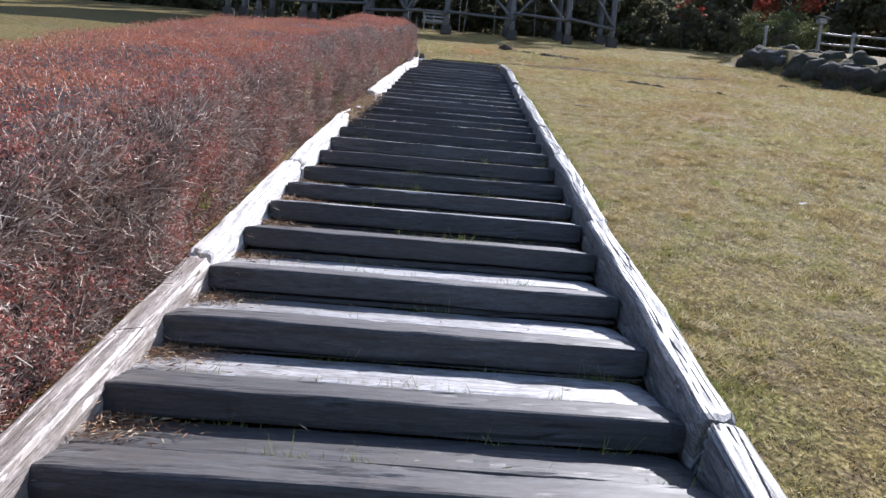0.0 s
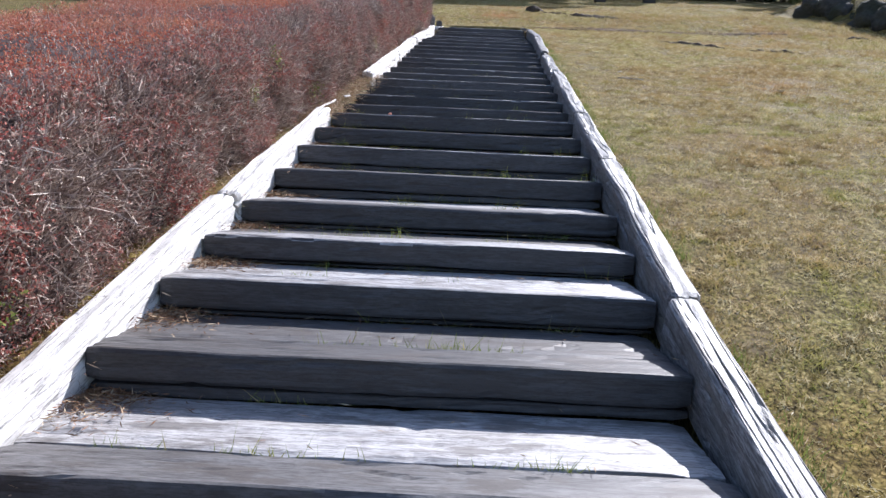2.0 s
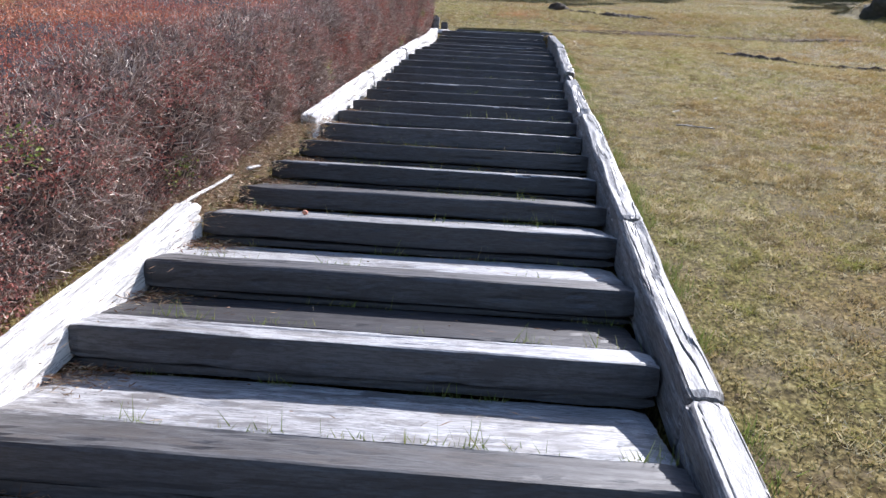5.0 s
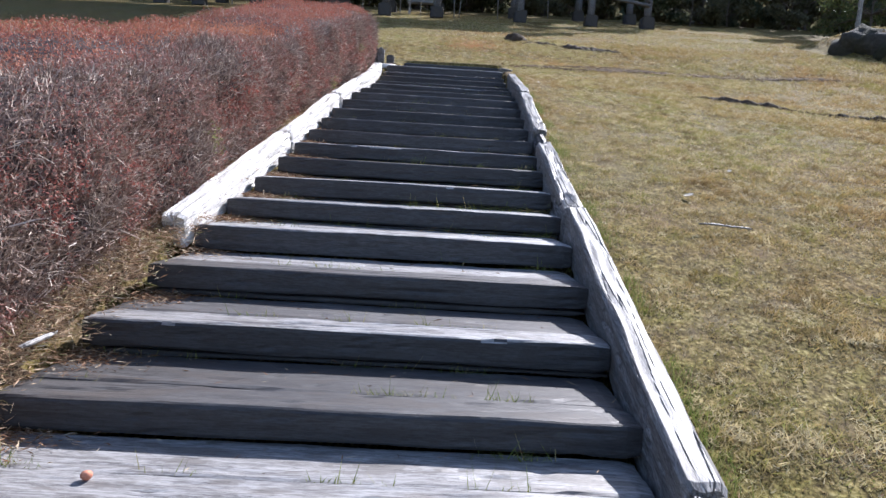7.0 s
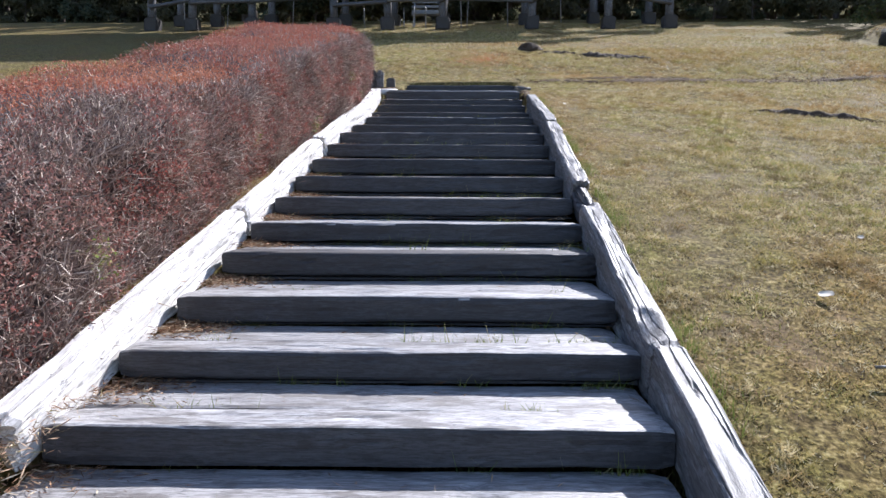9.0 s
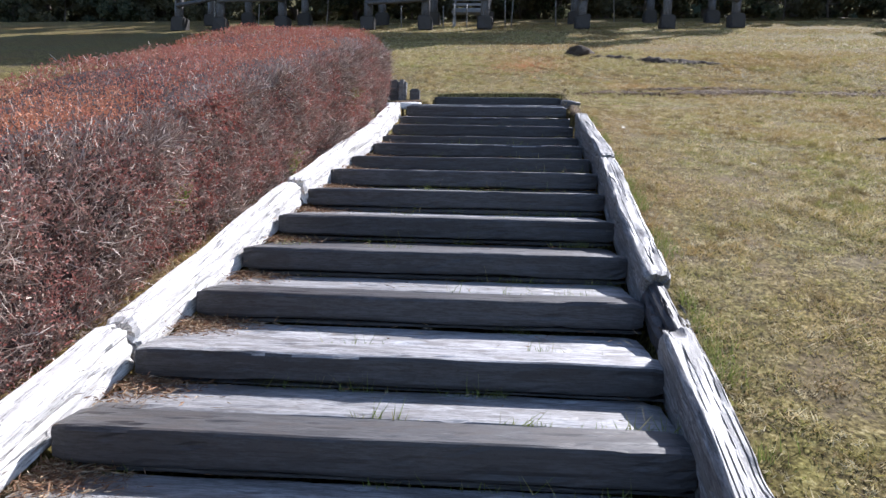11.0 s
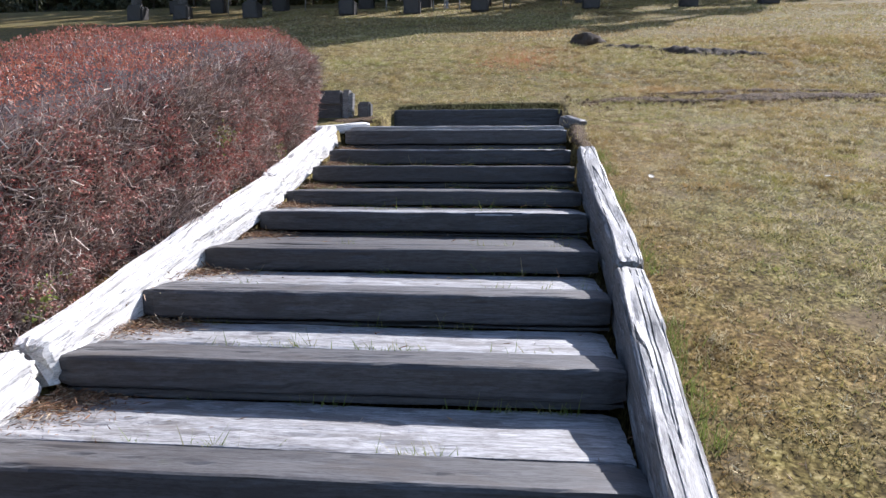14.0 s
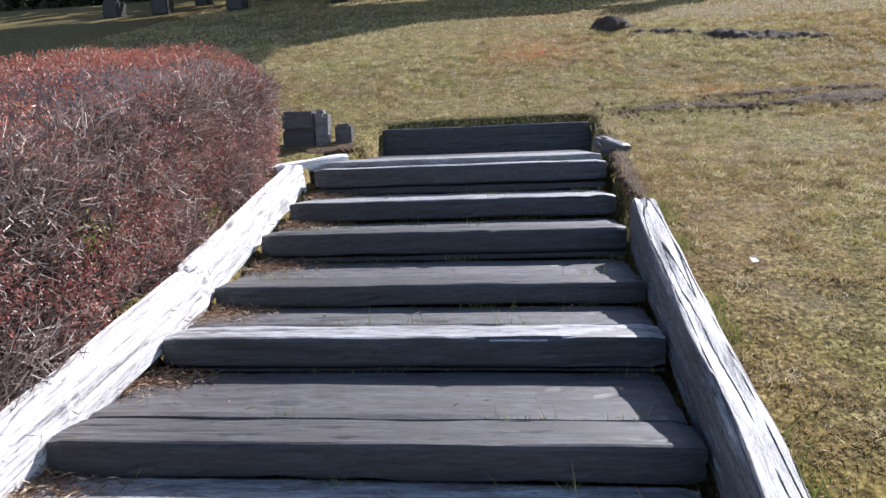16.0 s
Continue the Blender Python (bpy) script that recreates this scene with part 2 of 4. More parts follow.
def part(name, bm, mat, parent=None, label=""):
    me = bm
    if isinstance(bm, bmesh.types.BMesh):
        me = bpy.data.meshes.new(name)
        bm.to_mesh(me)
        bm.free()
        me.materials.append(mat)
    ob = new(name, me)
    ob.parent = parent
    return tagged(ob, label)


def empty(name, at, label, category, group="", kind=""):
    ob = new(name)
    ob.matrix_world = at if isinstance(at, Matrix) else Matrix.Translation(at)
    return tagged(ob, label, category, group, kind)


def world_of(points):
    """Hillside points as an (n, 3) array in the world."""
    m = np.array(HILL)
    return points @ m[:3, :3].T + m[:3, 3]


def smooth(x):
    x = np.clip(x, 0, 1)
    return x * x * (3 - 2 * x)


# ---- the plan of the stairs ----
NOSES = [-1.86, -1.24, -0.62, 0.0, 0.62, 1.24, 1.84, 2.36, 2.98, 3.63, 4.34, 5.0, 5.56, 6.17, 6.9, 7.62, 8.28, 8.98, 9.51, 10.13, 10.78, 11.43, 12.0,
         12.6, 13.25, 13.83, 14.45, 15.1, 15.76, 16.44, 17.07, 17.7, 18.42, 18.98, 19.68, 20.24, 20.86, 22.46]
LEFT_V, LEFT_U = [-3, 4.2, 6.0, 8.3, 10.1, 11.4, 13.1, 14.4, 16.4, 17.5, 18.4, 22.4], [-1.25, -1.235, -1.195, -1.185, -1.085, -1.025, -0.925, -0.885, -0.83, -0.75, -0.65, -0.6]
RIGHT_V, RIGHT_U = [-3, 2.2, 4.7, 6.8, 8.3, 11.3, 13.9, 15.0, 17.1, 19.5, 22], [1.03, 1.09, 1.145, 1.225, 1.285, 1.365, 1.445, 1.48, 1.545, 1.585, 1.61]


def left_edge(v):
    return np.interp(v, LEFT_V, LEFT_U)


def right_edge(v):
    return np.interp(v, RIGHT_V, RIGHT_U)


def nose_w(v):
    return float(np.interp(v, [-3, 8, 12, 16, 17.1, 18.42, 19.0, 20.24, 20.86, 22.46], [0.0, -0.005, -0.03, -0.045, -0.052, -0.115, -0.15, -0.162, -0.122, -0.242]))


def hollow(v):
    """How far the slope sags below its plane towards the head of the stairs."""
    return np.interp(v, [16, 17.2, 18.9, 19.8, 20.9, 22.4, 23.6, 25.6, 27.0], [0.0, -0.015, -0.04, -0.1, -0.14, -0.2, -0.18, -0.04, 0.0])


# ---- ground: one sheet, the slope with flat land below and a wooded shoulder above ----
def ground_w(u, v):
    """Height of the turf off the slope's plane, with gentle swells."""
    n = noise.noise((u * 0.35, v * 0.35, 3.1)) * 0.05 + noise.noise((u * 1.3, v * 1.3, 7.7)) * 0.018
    n = n * min(1.0, 0.25 + abs(u - 1.6) * 0.25) - 0.02
    return n + bank(u, v) - 0.15 * math.exp(-((u - 6.6) / 2.6) ** 2 - ((v - 18.8) / 2.6) ** 2) + float(hollow(v))


def bank(u, v):
    """The low stone-edged bank on the lawn's far side."""
    foot = float(np.interp(v, [8, 14, 19.5, 31, 33], [17.5, 15.6, 13.9, 11.2, 12.2]))
    return 0.85 * float(smooth((u - foot) / 0.8)) * float(smooth((31.0 - v) / 3)) * float(smooth((v - 6) / 6))


def ground_points():
    steps = [0, 0.06, 0.13, 0.22, 0.34, 0.5, 0.7, 0.95, 1.25, 1.6, 2.0, 2.5, 3.1, 3.8, 4.6, 5.5, 6.6, 7.6, 8.4, 8.9, 9.3, 9.7, 10.1, 10.5, 10.9, 11.3, 11.7, 12.1, 12.5, 12.9, 13.4, 14, 15, 16.5, 19, 23, 28, 35, 45, 60, 90, 150, 300, 700]
    vs = [-700, -300, -120, -60, -35, -22, -15, -10, -7, -5, -4, -3] + [round(-2.4 + 0.16 * i, 3) for i in range(160)] + [23.6, 24.2, 25, 26, 27, 28, 29.5, 31, 33, 35, 37, 39, 41, 43, 46, 50, 56, 64, 75, 95, 140, 250, 700]
    verts, cols = [], 2 * len(steps) + 8
    for v in vs:
        lo, ro = float(left_edge(v)) - 0.12, float(right_edge(v)) + 0.1
        if 21.6 < v < 22.7:
            lo, ro = -0.42, float(right_edge(v)) + 0.06
        sunk = (0.85 if v > 20.8 else 0.45) if -2.2 < v < 22.42 else 0.0
        us = [lo - d for d in reversed(steps)] + [lo + 0.1 + (ro - lo - 0.18) * k / 7 for k in range(8)] + [ro + d for d in steps]
        for k, u in enumerate(us):
            inside = len(steps) - 1 < k < len(steps) + 8
            p = up(u, v, -sunk if inside and sunk else ground_w(u, v))
            # the slope eases out to level ground below and to a gentle shoulder above
            if v < -4:
                p = up(u, -4, 0) + Vector((0, (v + 4), -0.02 * min(20, -4 - v)))
            if v > 43:
                p = up(u, 43, 0) + Vector((0, v - 43, 0.12 * min(60, v - 43)))
            verts.append(p)
    rows = len(vs)
    faces = [(r * cols + c, r * cols + c + 1, (r + 1) * cols + c + 1, (r + 1) * cols + c) for r in range(rows - 1) for c in range(cols - 1)]
    return np.array(verts), np.array(faces)


ground = tagged(new("ground", mesh_of("ground", *ground_points(), LAWN, True)), "dry yellow-green autumn lawn on a hillside", "lawn", kind="structure")


# ---- timber pieces ----
def timber(length, width, height, seed, crack=0.012, worn=0.012, nl=None, top=17, rot=0.0, arris=0.012, grainy=22, ragged=0.006, bend=0.008):
    """A worn squared timber: x along it (centred), y from its front face back, z from its top down. Splits run along the grain."""
    nl = nl or max(10, int(length / 0.06))
    ring = []
    side = max(5, int(height / 0.018))
    for k in range(top):
        ring.append((width * k / (top - 1), 0.0, 0, 1))
    for k in range(1, side):
        ring.append((width, -height * k / side, 1, 0))
    for k in range(4):
        ring.append((width * (1 - k / 3), -height, 0, -1))
    for k in range(1, side):
        ring.append((0.0, -height * (1 - k / side), -1, 0))
    r = arris
    verts = []
    for i in range(nl + 1):
        s = i / nl
        x = (s - 0.5) * length
        bow = noise.noise((x * 0.6, seed, 0)) * bend
        sag = noise.noise((x * 0.7, seed, 5)) * bend * 0.8
        for y, z, ny, nz in ring:
            # rounded arrises, wider where worn
            wear = r * (1.0 + 0.9 * noise.noise((x * 1.7, seed, 9 + (y > width / 2))))
            dy, dz = min(y, width - y), min(-z, height + z)
            cut = max(0.0, 1 - dy / wear) * max(0.0, 1 - dz / wear) if wear > 0 else 0
            a = y if nz else z
            n = noise.noise((x * 0.9, a * grainy + x * 0.35 + seed * 3.7, seed + ny * 4 + nz * 9))
            split = max(0.0, 1 - abs(n) / 0.05) * crack * (0.4 + 0.9 * abs(noise.noise((x * 0.8, a * 6, seed + 30))))
            rough = noise.noise((x * 3.5, y * 22, z * 22 + seed)) * worn * 0.35
            hole = max(0.0, noise.noise((x * 4, y * 9, seed + z * 9)) - 0.25) * rot
            shift = rough - split - hole
            cy, cz = (1 if y < width / 2 else -1), -1
            end = max(0.0, 1 - min(s, 1 - s) * length / 0.03) * 0.01
            tear = ragged * (0.3 + noise.noise((y * 28, z * 28, seed + (s > 0.5)))) * max(0.0, 1 - min(s, 1 - s) * length / 0.12) * (1 if s < 0.5 else -1)
            verts.append((x + tear, y + bow + ny * shift + cy * cut * wear * 0.45 + (end if y < width / 2 else -end),
                          z + sag + nz * shift + (cz if z > -height / 2 else 1) * cut * wear * 0.45 + (-end if z > -height / 2 else end)))
    k = len(ring)
    faces = [(i * k + j, (i + 1) * k + j, (i + 1) * k + (j + 1) % k, i * k + (j + 1) % k) for i in range(nl) for j in range(k)]
    for base, flip in ((0, False), (nl * k, True)):
        centre = len(verts)
        verts.append(tuple(np.mean(verts[base:base + k], axis=0)))
        for j in range(k):
            c = (base + j, base + (j + 1) % k, centre, centre)
            faces.append(c[:3] + (centre,) if not flip else (base + (j + 1) % k, base + j, centre, centre))
    me = bpy.data.meshes.new("timber")
    me.from_pydata(verts, [], [f if len(set(f)) == 4 else f[:3] for f in faces])
    me.update()
    return me


def basis(origin, x, z):
    x = x.normalized()
    y = z.cross(x).normalized()
    z = x.cross(y)
    return Matrix(((x.x, y.x, z.x, origin.x), (x.y, y.y, z.y, origin.y), (x.z, y.z, z.z, origin.z), (0, 0, 0, 1)))


def lay(name, me, mat, m, parent, label=""):
    me.materials.append(mat)
    ob = new(name, me)
    ob.parent = parent
    ob.matrix_world = m
    return tagged(ob, label)


stairway = empty("stairway", Matrix.Identity(4), "long hillside stairway of weathered grey railway sleepers", "stairs", kind="structure")
RISE = []
# tone of each step, from the foot up: d dark, g grey, b pale with sunlight put into it; its front timber, then the one
# behind
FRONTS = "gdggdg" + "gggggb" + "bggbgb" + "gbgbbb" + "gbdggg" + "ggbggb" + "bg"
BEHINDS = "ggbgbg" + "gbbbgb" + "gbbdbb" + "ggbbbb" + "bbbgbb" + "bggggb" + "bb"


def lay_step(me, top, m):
    """A front sleeper: sides darkened for shade, and a top face paler for sun and wear."""
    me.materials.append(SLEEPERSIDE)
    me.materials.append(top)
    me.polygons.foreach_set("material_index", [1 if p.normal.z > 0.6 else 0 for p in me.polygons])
    ob = new("sleeper", me)
    ob.parent = stairway
    ob.matrix_world = m
    return tagged(ob, "")


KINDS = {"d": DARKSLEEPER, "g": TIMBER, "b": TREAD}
for i, v in enumerate(NOSES):
    la, ra = float(left_edge(v)), float(right_edge(v))
    if v > 21:
        la, ra = -0.4, 1.66
    a, b = up(la, v - 0.012, nose_w(v)), up(ra, v + 0.012, nose_w(v))
    b.z = a.z = (a.z + b.z) / 2
    RISE.append((a, b))
for i, (a, b) in enumerate(RISE):
    tilt = (noise.noise((i * 1.7, 0, 2)) * 0.008)
    x = b - a + Vector((0, 0, tilt))
    length, mid = x.length, (a + b) / 2
    z = Vector((0, 0, 1))
    rise = mid.z - (RISE[i - 1][0].z if i else mid.z - 0.16)
    depth = 0.215 + 0.03 * noise.noise((i * 2.3, 1, 0))
    height = min(0.14 + 0.03 * noise.noise((i * 1.31, 7, 3)), rise - 0.004)
    if i == len(RISE) - 1:
        height = rise - 0.004
    m = basis(mid, x, z)
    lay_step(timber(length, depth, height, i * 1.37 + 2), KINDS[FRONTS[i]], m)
    if rise - height > 0.012:
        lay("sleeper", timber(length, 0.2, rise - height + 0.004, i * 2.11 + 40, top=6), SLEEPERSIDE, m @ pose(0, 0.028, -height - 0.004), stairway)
    if i + 1 < len(RISE):
        run = RISE[i + 1][0].y - a.y
        behind = run - depth - 0.014 + 0.035
        if behind > 0.6:
            half = behind / 2
            lay("sleeper", timber(length * 0.98, half, 0.12, i * 1.7 + 130, crack=0.016), TIMBER, m @ pose(0, depth + 0.024 + half, 0.056), stairway)
            behind = half - 0.01
        drop = 0.004 + 0.012 * abs(noise.noise((i * 3.1, 4, 0))) - (0.06 if i == len(RISE) - 2 else 0.0)
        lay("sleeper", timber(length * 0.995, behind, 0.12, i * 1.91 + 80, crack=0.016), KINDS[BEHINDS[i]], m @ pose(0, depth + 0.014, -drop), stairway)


def rail(side, name, label, pieces, mat, width, top_w, tall=0.3, ragged=0.05):
    thing = empty(name, Matrix.Identity(4), label, "stair rail", kind="structure")
    for k, (v0, v1, du, dw, turn, rot) in enumerate(pieces):
        edge = left_edge if side < 0 else right_edge
        u0, u1 = float(edge(v0)) + du, float(edge(v1)) + du + turn
        shift = -width if side < 0 else 0.0
        a, b = up(u0 + shift + width, v0 + 0.008, top_w + dw + float(hollow(v0))), up(u1 + shift + width, v1 - 0.008, top_w + dw * 0.4 + float(hollow(v1)))
        z = (HILL.to_3x3() @ Vector((0, 0, 1)))
        me = timber((b - a).length, width, tall, k * 3.3 + (11 if side < 0 else 57), crack=0.02, worn=0.02, arris=0.02, ragged=ragged, bend=0.035, nl=int((b - a).length / 0.035), top=45, rot=rot, grainy=30)
        lay("log", me, mat if side > 0 or v0 > 3.6 else WARMRAIL, basis((a + b) / 2, b - a, z), thing)
    return thing


rail(1, "edge_rail", "weathered cracked grey log rail along the lawn side of the stairs",
     [(-2.2, 2.25, 0, 0.0, 0, 0.01), (2.25, 4.86, 0, 0.01, 0.0, 0.0), (4.86, 7.3, 0.01, 0.0, 0, 0.01), (7.3, 9.05, 0.0, 0.0, 0.0, 0.02), (9.05, 11.9, 0.0, 0.01, 0.0, 0.0),
      (11.9, 14.04, 0.0, -0.01, -0.01, 0.07), (14.58, 17.2, 0.0, 0.0, 0.0, 0.03), (17.2, 19.8, 0.01, 0.02, 0.01, 0.0)], GREYRAIL, 0.145, 0.075, ragged=0.02)
sliver = empty("rail_splinter", Matrix.Identity(4), "thin bleached splinters of a broken rail log", "timber")
for v0, v1, u0, u1 in ((8.95, 9.75, -1.3, -1.22), (9.78, 9.98, -1.16, -1.11)):
    a, b = up(u0, v0, 0.03), up(u1, v1, 0.0)
    lay("splinter", timber((b - a).length, 0.022, 0.025, v0, crack=0.01, top=9, arris=0.008, ragged=0.05), PALE, basis((a + b) / 2, b - a, HILL.to_3x3() @ Vector((0, 0, 1))), sliver)
rotten = empty("rotten_stump", Matrix.Identity(4), "dark rotten broken log end in the rail", "log")
for k, (v0, v1, du, dw) in enumerate([(14.0, 14.62, 0.03, -0.03), (14.15, 14.66, -0.0, -0.07), (13.94, 14.4, 0.08, -0.06)]):
    a, b = up(float(right_edge(14.3)) + du + 0.09, v0, 0.055 + dw), up(float(right_edge(14.3)) + du + 0.1, v1, 0.05 + dw)
    lay("splinter", timber((b - a).length, 0.085, 0.16, 71 + k, crack=0.03, worn=0.05, nl=24, top=15, rot=0.12, arris=0.03), DARKSLEEPER, basis((a + b) / 2, b - a, HILL.to_3x3() @ Vector((0, 0, 1))), rotten)
rail(-1, "edge_rail", "sun-bleached white log rail between stairs and hedge",
     [(-2.2, 1.5, 0, 0, 0, 0.02), (1.5, 3.7, 0, 0.0, 0, 0.02), (3.7, 6.1, 0.0, 0.0, 0.0, 0.01), (6.1, 9.0, 0.0, 0.01, 0.0, 0.02), (11.3, 13.9, -0.025, 0.02, 0.0, 0.03),
      (13.9, 16.35, -0.02, 0.0, 0.0, 0.03), (16.35, 18.9, 0.0, 0.01, 0.0, 0.02), (18.88, 20.95, 0.0, 0.01, -0.1, 0.03)], BLEACHED, 0.15, 0.05, 0.23)


# ---- hedge ----
def hedge_top(v):
    return np.interp(v, [-4, 4, 8, 10, 12.5, 14.5, 17, 19.5, 20.5, 21.2], [0.98, 0.98, 1.0, 1.0, 1.0, 0.97, 1.02, 1.07, 1.03, 0.95]) 


def hedge_far(v):
    return np.interp(v, [-4, 6.5, 8, 10.3, 13, 14.3, 16, 18.5, 20, 21.2], [-3.5, -3.6, -3.9, -4.15, -4.1, -2.85, -2.5, -2.65, -2.4, -2.1])


def hedge_face(v):
    return left_edge(v) - np.interp(v, [-4, 8, 10, 20, 20.8, 21.2], [0.23, 0.2, 0.215, 0.225, 0.245, 0.375])


def hedge_surface(v, s, inset=0.0):
    """Hillside points on the clipped surface: s from 0 (foot by the stairs) over the top to 1 (foot on the far side)."""
    near, far, top = hedge_face(v), hedge_far(v), hedge_top(v)
    q = 0.3
    side, crown = top - q, near - far - 2 * q
    arc = q * math.pi / 2
    total = 2 * side + 2 * arc + crown
    d = s * total
    u, w = np.empty_like(d), np.empty_like(d)
    nu, nw = np.zeros_like(d), np.zeros_like(d)
    a = d < side
    u[a], w[a], nu[a] = near[a], d[a], 1
    b = (d >= side) & (d < side + arc)
    ang = (d[b] - side[b]) / q
    u[b], w[b], nu[b], nw[b] = near[b] - q + q * np.cos(ang), side[b] + q * np.sin(ang), np.cos(ang), np.sin(ang)
    c = (d >= side + arc) & (d < side + arc + crown)
    u[c], w[c], nw[c] = near[c] - q - (d[c] - side[c] - arc), top[c], 1
    e = (d >= side + arc + crown) & (d < side + 2 * arc + crown)
    ang = (d[e] - side[e] - arc - crown[e]) / q
    u[e], w[e], nu[e], nw[e] = far[e] + q - q * np.sin(ang), side[e] + q * np.cos(ang), -np.sin(ang), np.cos(ang)
    f = d >= side + 2 * arc + crown
    u[f], w[f], nu[f] = far[f], total[f] - d[f], -1
    lump = np.zeros_like(v)
    for k in range(9):
        turn, pitch = 2.4 * k + 0.7, 1.1 + 0.83 * k
        lump += 0.03 / (1 + 0.13 * k) * np.sin(pitch * (v * math.cos(turn) + (u - 1.3 * w) * math.sin(turn)) + 1.9 * k * k)
    u, w = u + nu * (lump - inset), w + nw * (lump * 0.6 - inset)
    return np.stack([u, v, w - 0.05 + hollow(v)], 1), np.stack([nu, np.zeros_like(nu), nw], 1)


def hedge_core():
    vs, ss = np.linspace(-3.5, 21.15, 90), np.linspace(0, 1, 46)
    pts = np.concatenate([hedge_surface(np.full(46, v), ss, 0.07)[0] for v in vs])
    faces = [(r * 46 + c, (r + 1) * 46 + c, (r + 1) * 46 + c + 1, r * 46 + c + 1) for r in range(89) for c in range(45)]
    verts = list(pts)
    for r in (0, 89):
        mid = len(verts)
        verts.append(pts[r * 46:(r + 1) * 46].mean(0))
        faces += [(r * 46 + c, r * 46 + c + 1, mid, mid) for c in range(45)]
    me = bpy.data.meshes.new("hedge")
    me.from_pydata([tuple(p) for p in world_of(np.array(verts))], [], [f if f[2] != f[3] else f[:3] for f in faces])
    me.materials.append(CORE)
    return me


def patchy(p, scale):
    """A slow random pattern over the hedge, about -1 to 1."""
    total = np.zeros(len(p))
    for k in range(7):
        a, b = math.cos(2.4 * k), math.sin(2.4 * k)
        total += np.sin(scale * (1 + 0.45 * k) * (p[:, 1] * a + (p[:, 0] - p[:, 2]) * b) + 2.1 * k * k)
    return total / 2.6


def hedge_points(n, lo, hi):
    v = rng.uniform(-3.5, 21.15, n)
    p, q = hedge_surface(v, rng.uniform(lo, hi, n))
    return p, q


def hedge_end(n):
    """Points on the rounded upper end of the hedge."""
    v = np.full(n, 21.15)
    p, q = hedge_surface(v, rng.uniform(0.0, 1.0, n))
    k = np.sqrt(rng.uniform(0, 1, n))[:, None]
    mid = np.array([(hedge_face(21.15) + hedge_far(21.15)) / 2, 21.15, 0.2])
    p = mid + (p - mid) * k
    p[:, 1] += 0.12 * (1 - k[:, 0] ** 3)
    return p, np.tile([0.0, 1.0, 0.0], (n, 1))


def scatter_quads(p, along, length, width, curl=0.0):
    """Thin strips or leaves from p along a way each, as quads (n, 4)."""
    n = len(p)
    other = np.cross(along, rng.normal(size=(n, 3)))
    other /= np.linalg.norm(other, axis=1)[:, None] + 1e-9
    length, width = np.asarray(length)[:, None], np.asarray(width)[:, None]
    a = p - other * width * 0.5
    b = p + other * width * 0.5
    tip = p + along * length
    c = tip + other * width * 0.3
    d = tip - other * width * 0.3
    verts = np.stack([a, b, c, d], 1).reshape(-1, 3)
    return verts, np.arange(4 * n).reshape(-1, 4)


def leaf_quads(p, along, length, width):
    """Pointed leaves: diamonds with their broad part in the middle."""
    n = len(p)
    other = np.cross(along, rng.normal(size=(n, 3)))
    other /= np.linalg.norm(other, axis=1)[:, None] + 1e-9
    length, width = np.asarray(length)[:, None], np.asarray(width)[:, None]
    verts = np.stack([p, p + along * length * 0.5 + other * width * 0.5, p + along * length, p + along * length * 0.5 - other * width * 0.5], 1)
    return verts.reshape(-1, 3), np.arange(4 * n).reshape(-1, 4)


def unit(a):
    return a / (np.linalg.norm(a, axis=1)[:, None] + 1e-9)


def tufted(p, q, amount):
    """Foliage gathered in hand-sized tufts with dark gaps between: the points pushed in or out, and which stay."""
    c = patchy(p, 19.0) + 0.7 * patchy(p[:, [2, 0, 1]], 27.0)
    stay = rng.uniform(-1.6, 0.2, len(p)) < c
    return (p + q * (amount * np.clip(c, -1.5, 1.5))[:, None])[stay], q[stay]


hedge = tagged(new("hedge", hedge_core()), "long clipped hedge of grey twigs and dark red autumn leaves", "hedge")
p1, q1 = hedge_points(140000, 0.0, 0.27)
p2, q2 = hedge_points(24000, 0.22, 0.85)
p3, q3 = hedge_end(7000)
p, q = np.concatenate([p1, p2, p3]), np.concatenate([q1, q2, q3])
p, q = tufted(p - q * rng.uniform(0.02, 0.08, len(p))[:, None], q, 0.02)
way = unit(q * 0.45 + rng.normal(size=p.shape) * 0.6 + np.array([0, 0.1, 0.6]))
bare = 1.15 - 0.45 * np.clip(patchy(p, 3.4), -1, 1)
long = rng.uniform(0.025, 0.085, len(p)) * np.where(q[:, 2] > 0.5, 0.6, 1.0) * bare
wide = rng.uniform(0.003, 0.0075, len(p))
first = scatter_quads(p, way, long, wide)
knee = unit(way + rng.normal(size=p.shape) * 0.55)
second = scatter_quads(p + way * long[:, None], knee, long * rng.uniform(0.4, 0.9, len(p)), wide * 0.7)
twigs = np.concatenate([first[0], second[0]]), np.concatenate([first[1], second[1] + len(first[0])])
tagged(part("twig_mass", mesh_of("twigs", world_of(twigs[0]), twigs[1], TWIG), None, hedge, "bare grey-brown twigs"), kind="stuff")
p1, q1 = hedge_points(300000, 0.0, 0.27)
p3, q3 = hedge_end(8000)
p, q = np.concatenate([p1, p3]), np.concatenate([q1, q3])
thick = rng.uniform(0, 1, len(p)) < 0.66 + 0.62 * patchy(p, 3.4)
p, q = tufted(p[thick], q[thick], 0.022)
p = p + q * rng.uniform(-0.06, 0.03, len(p))[:, None]
leaves = leaf_quads(p, unit(q * 0.5 + rng.normal(size=p.shape)), rng.uniform(0.011, 0.026, len(p)), rng.uniform(0.006, 0.011, len(p)))
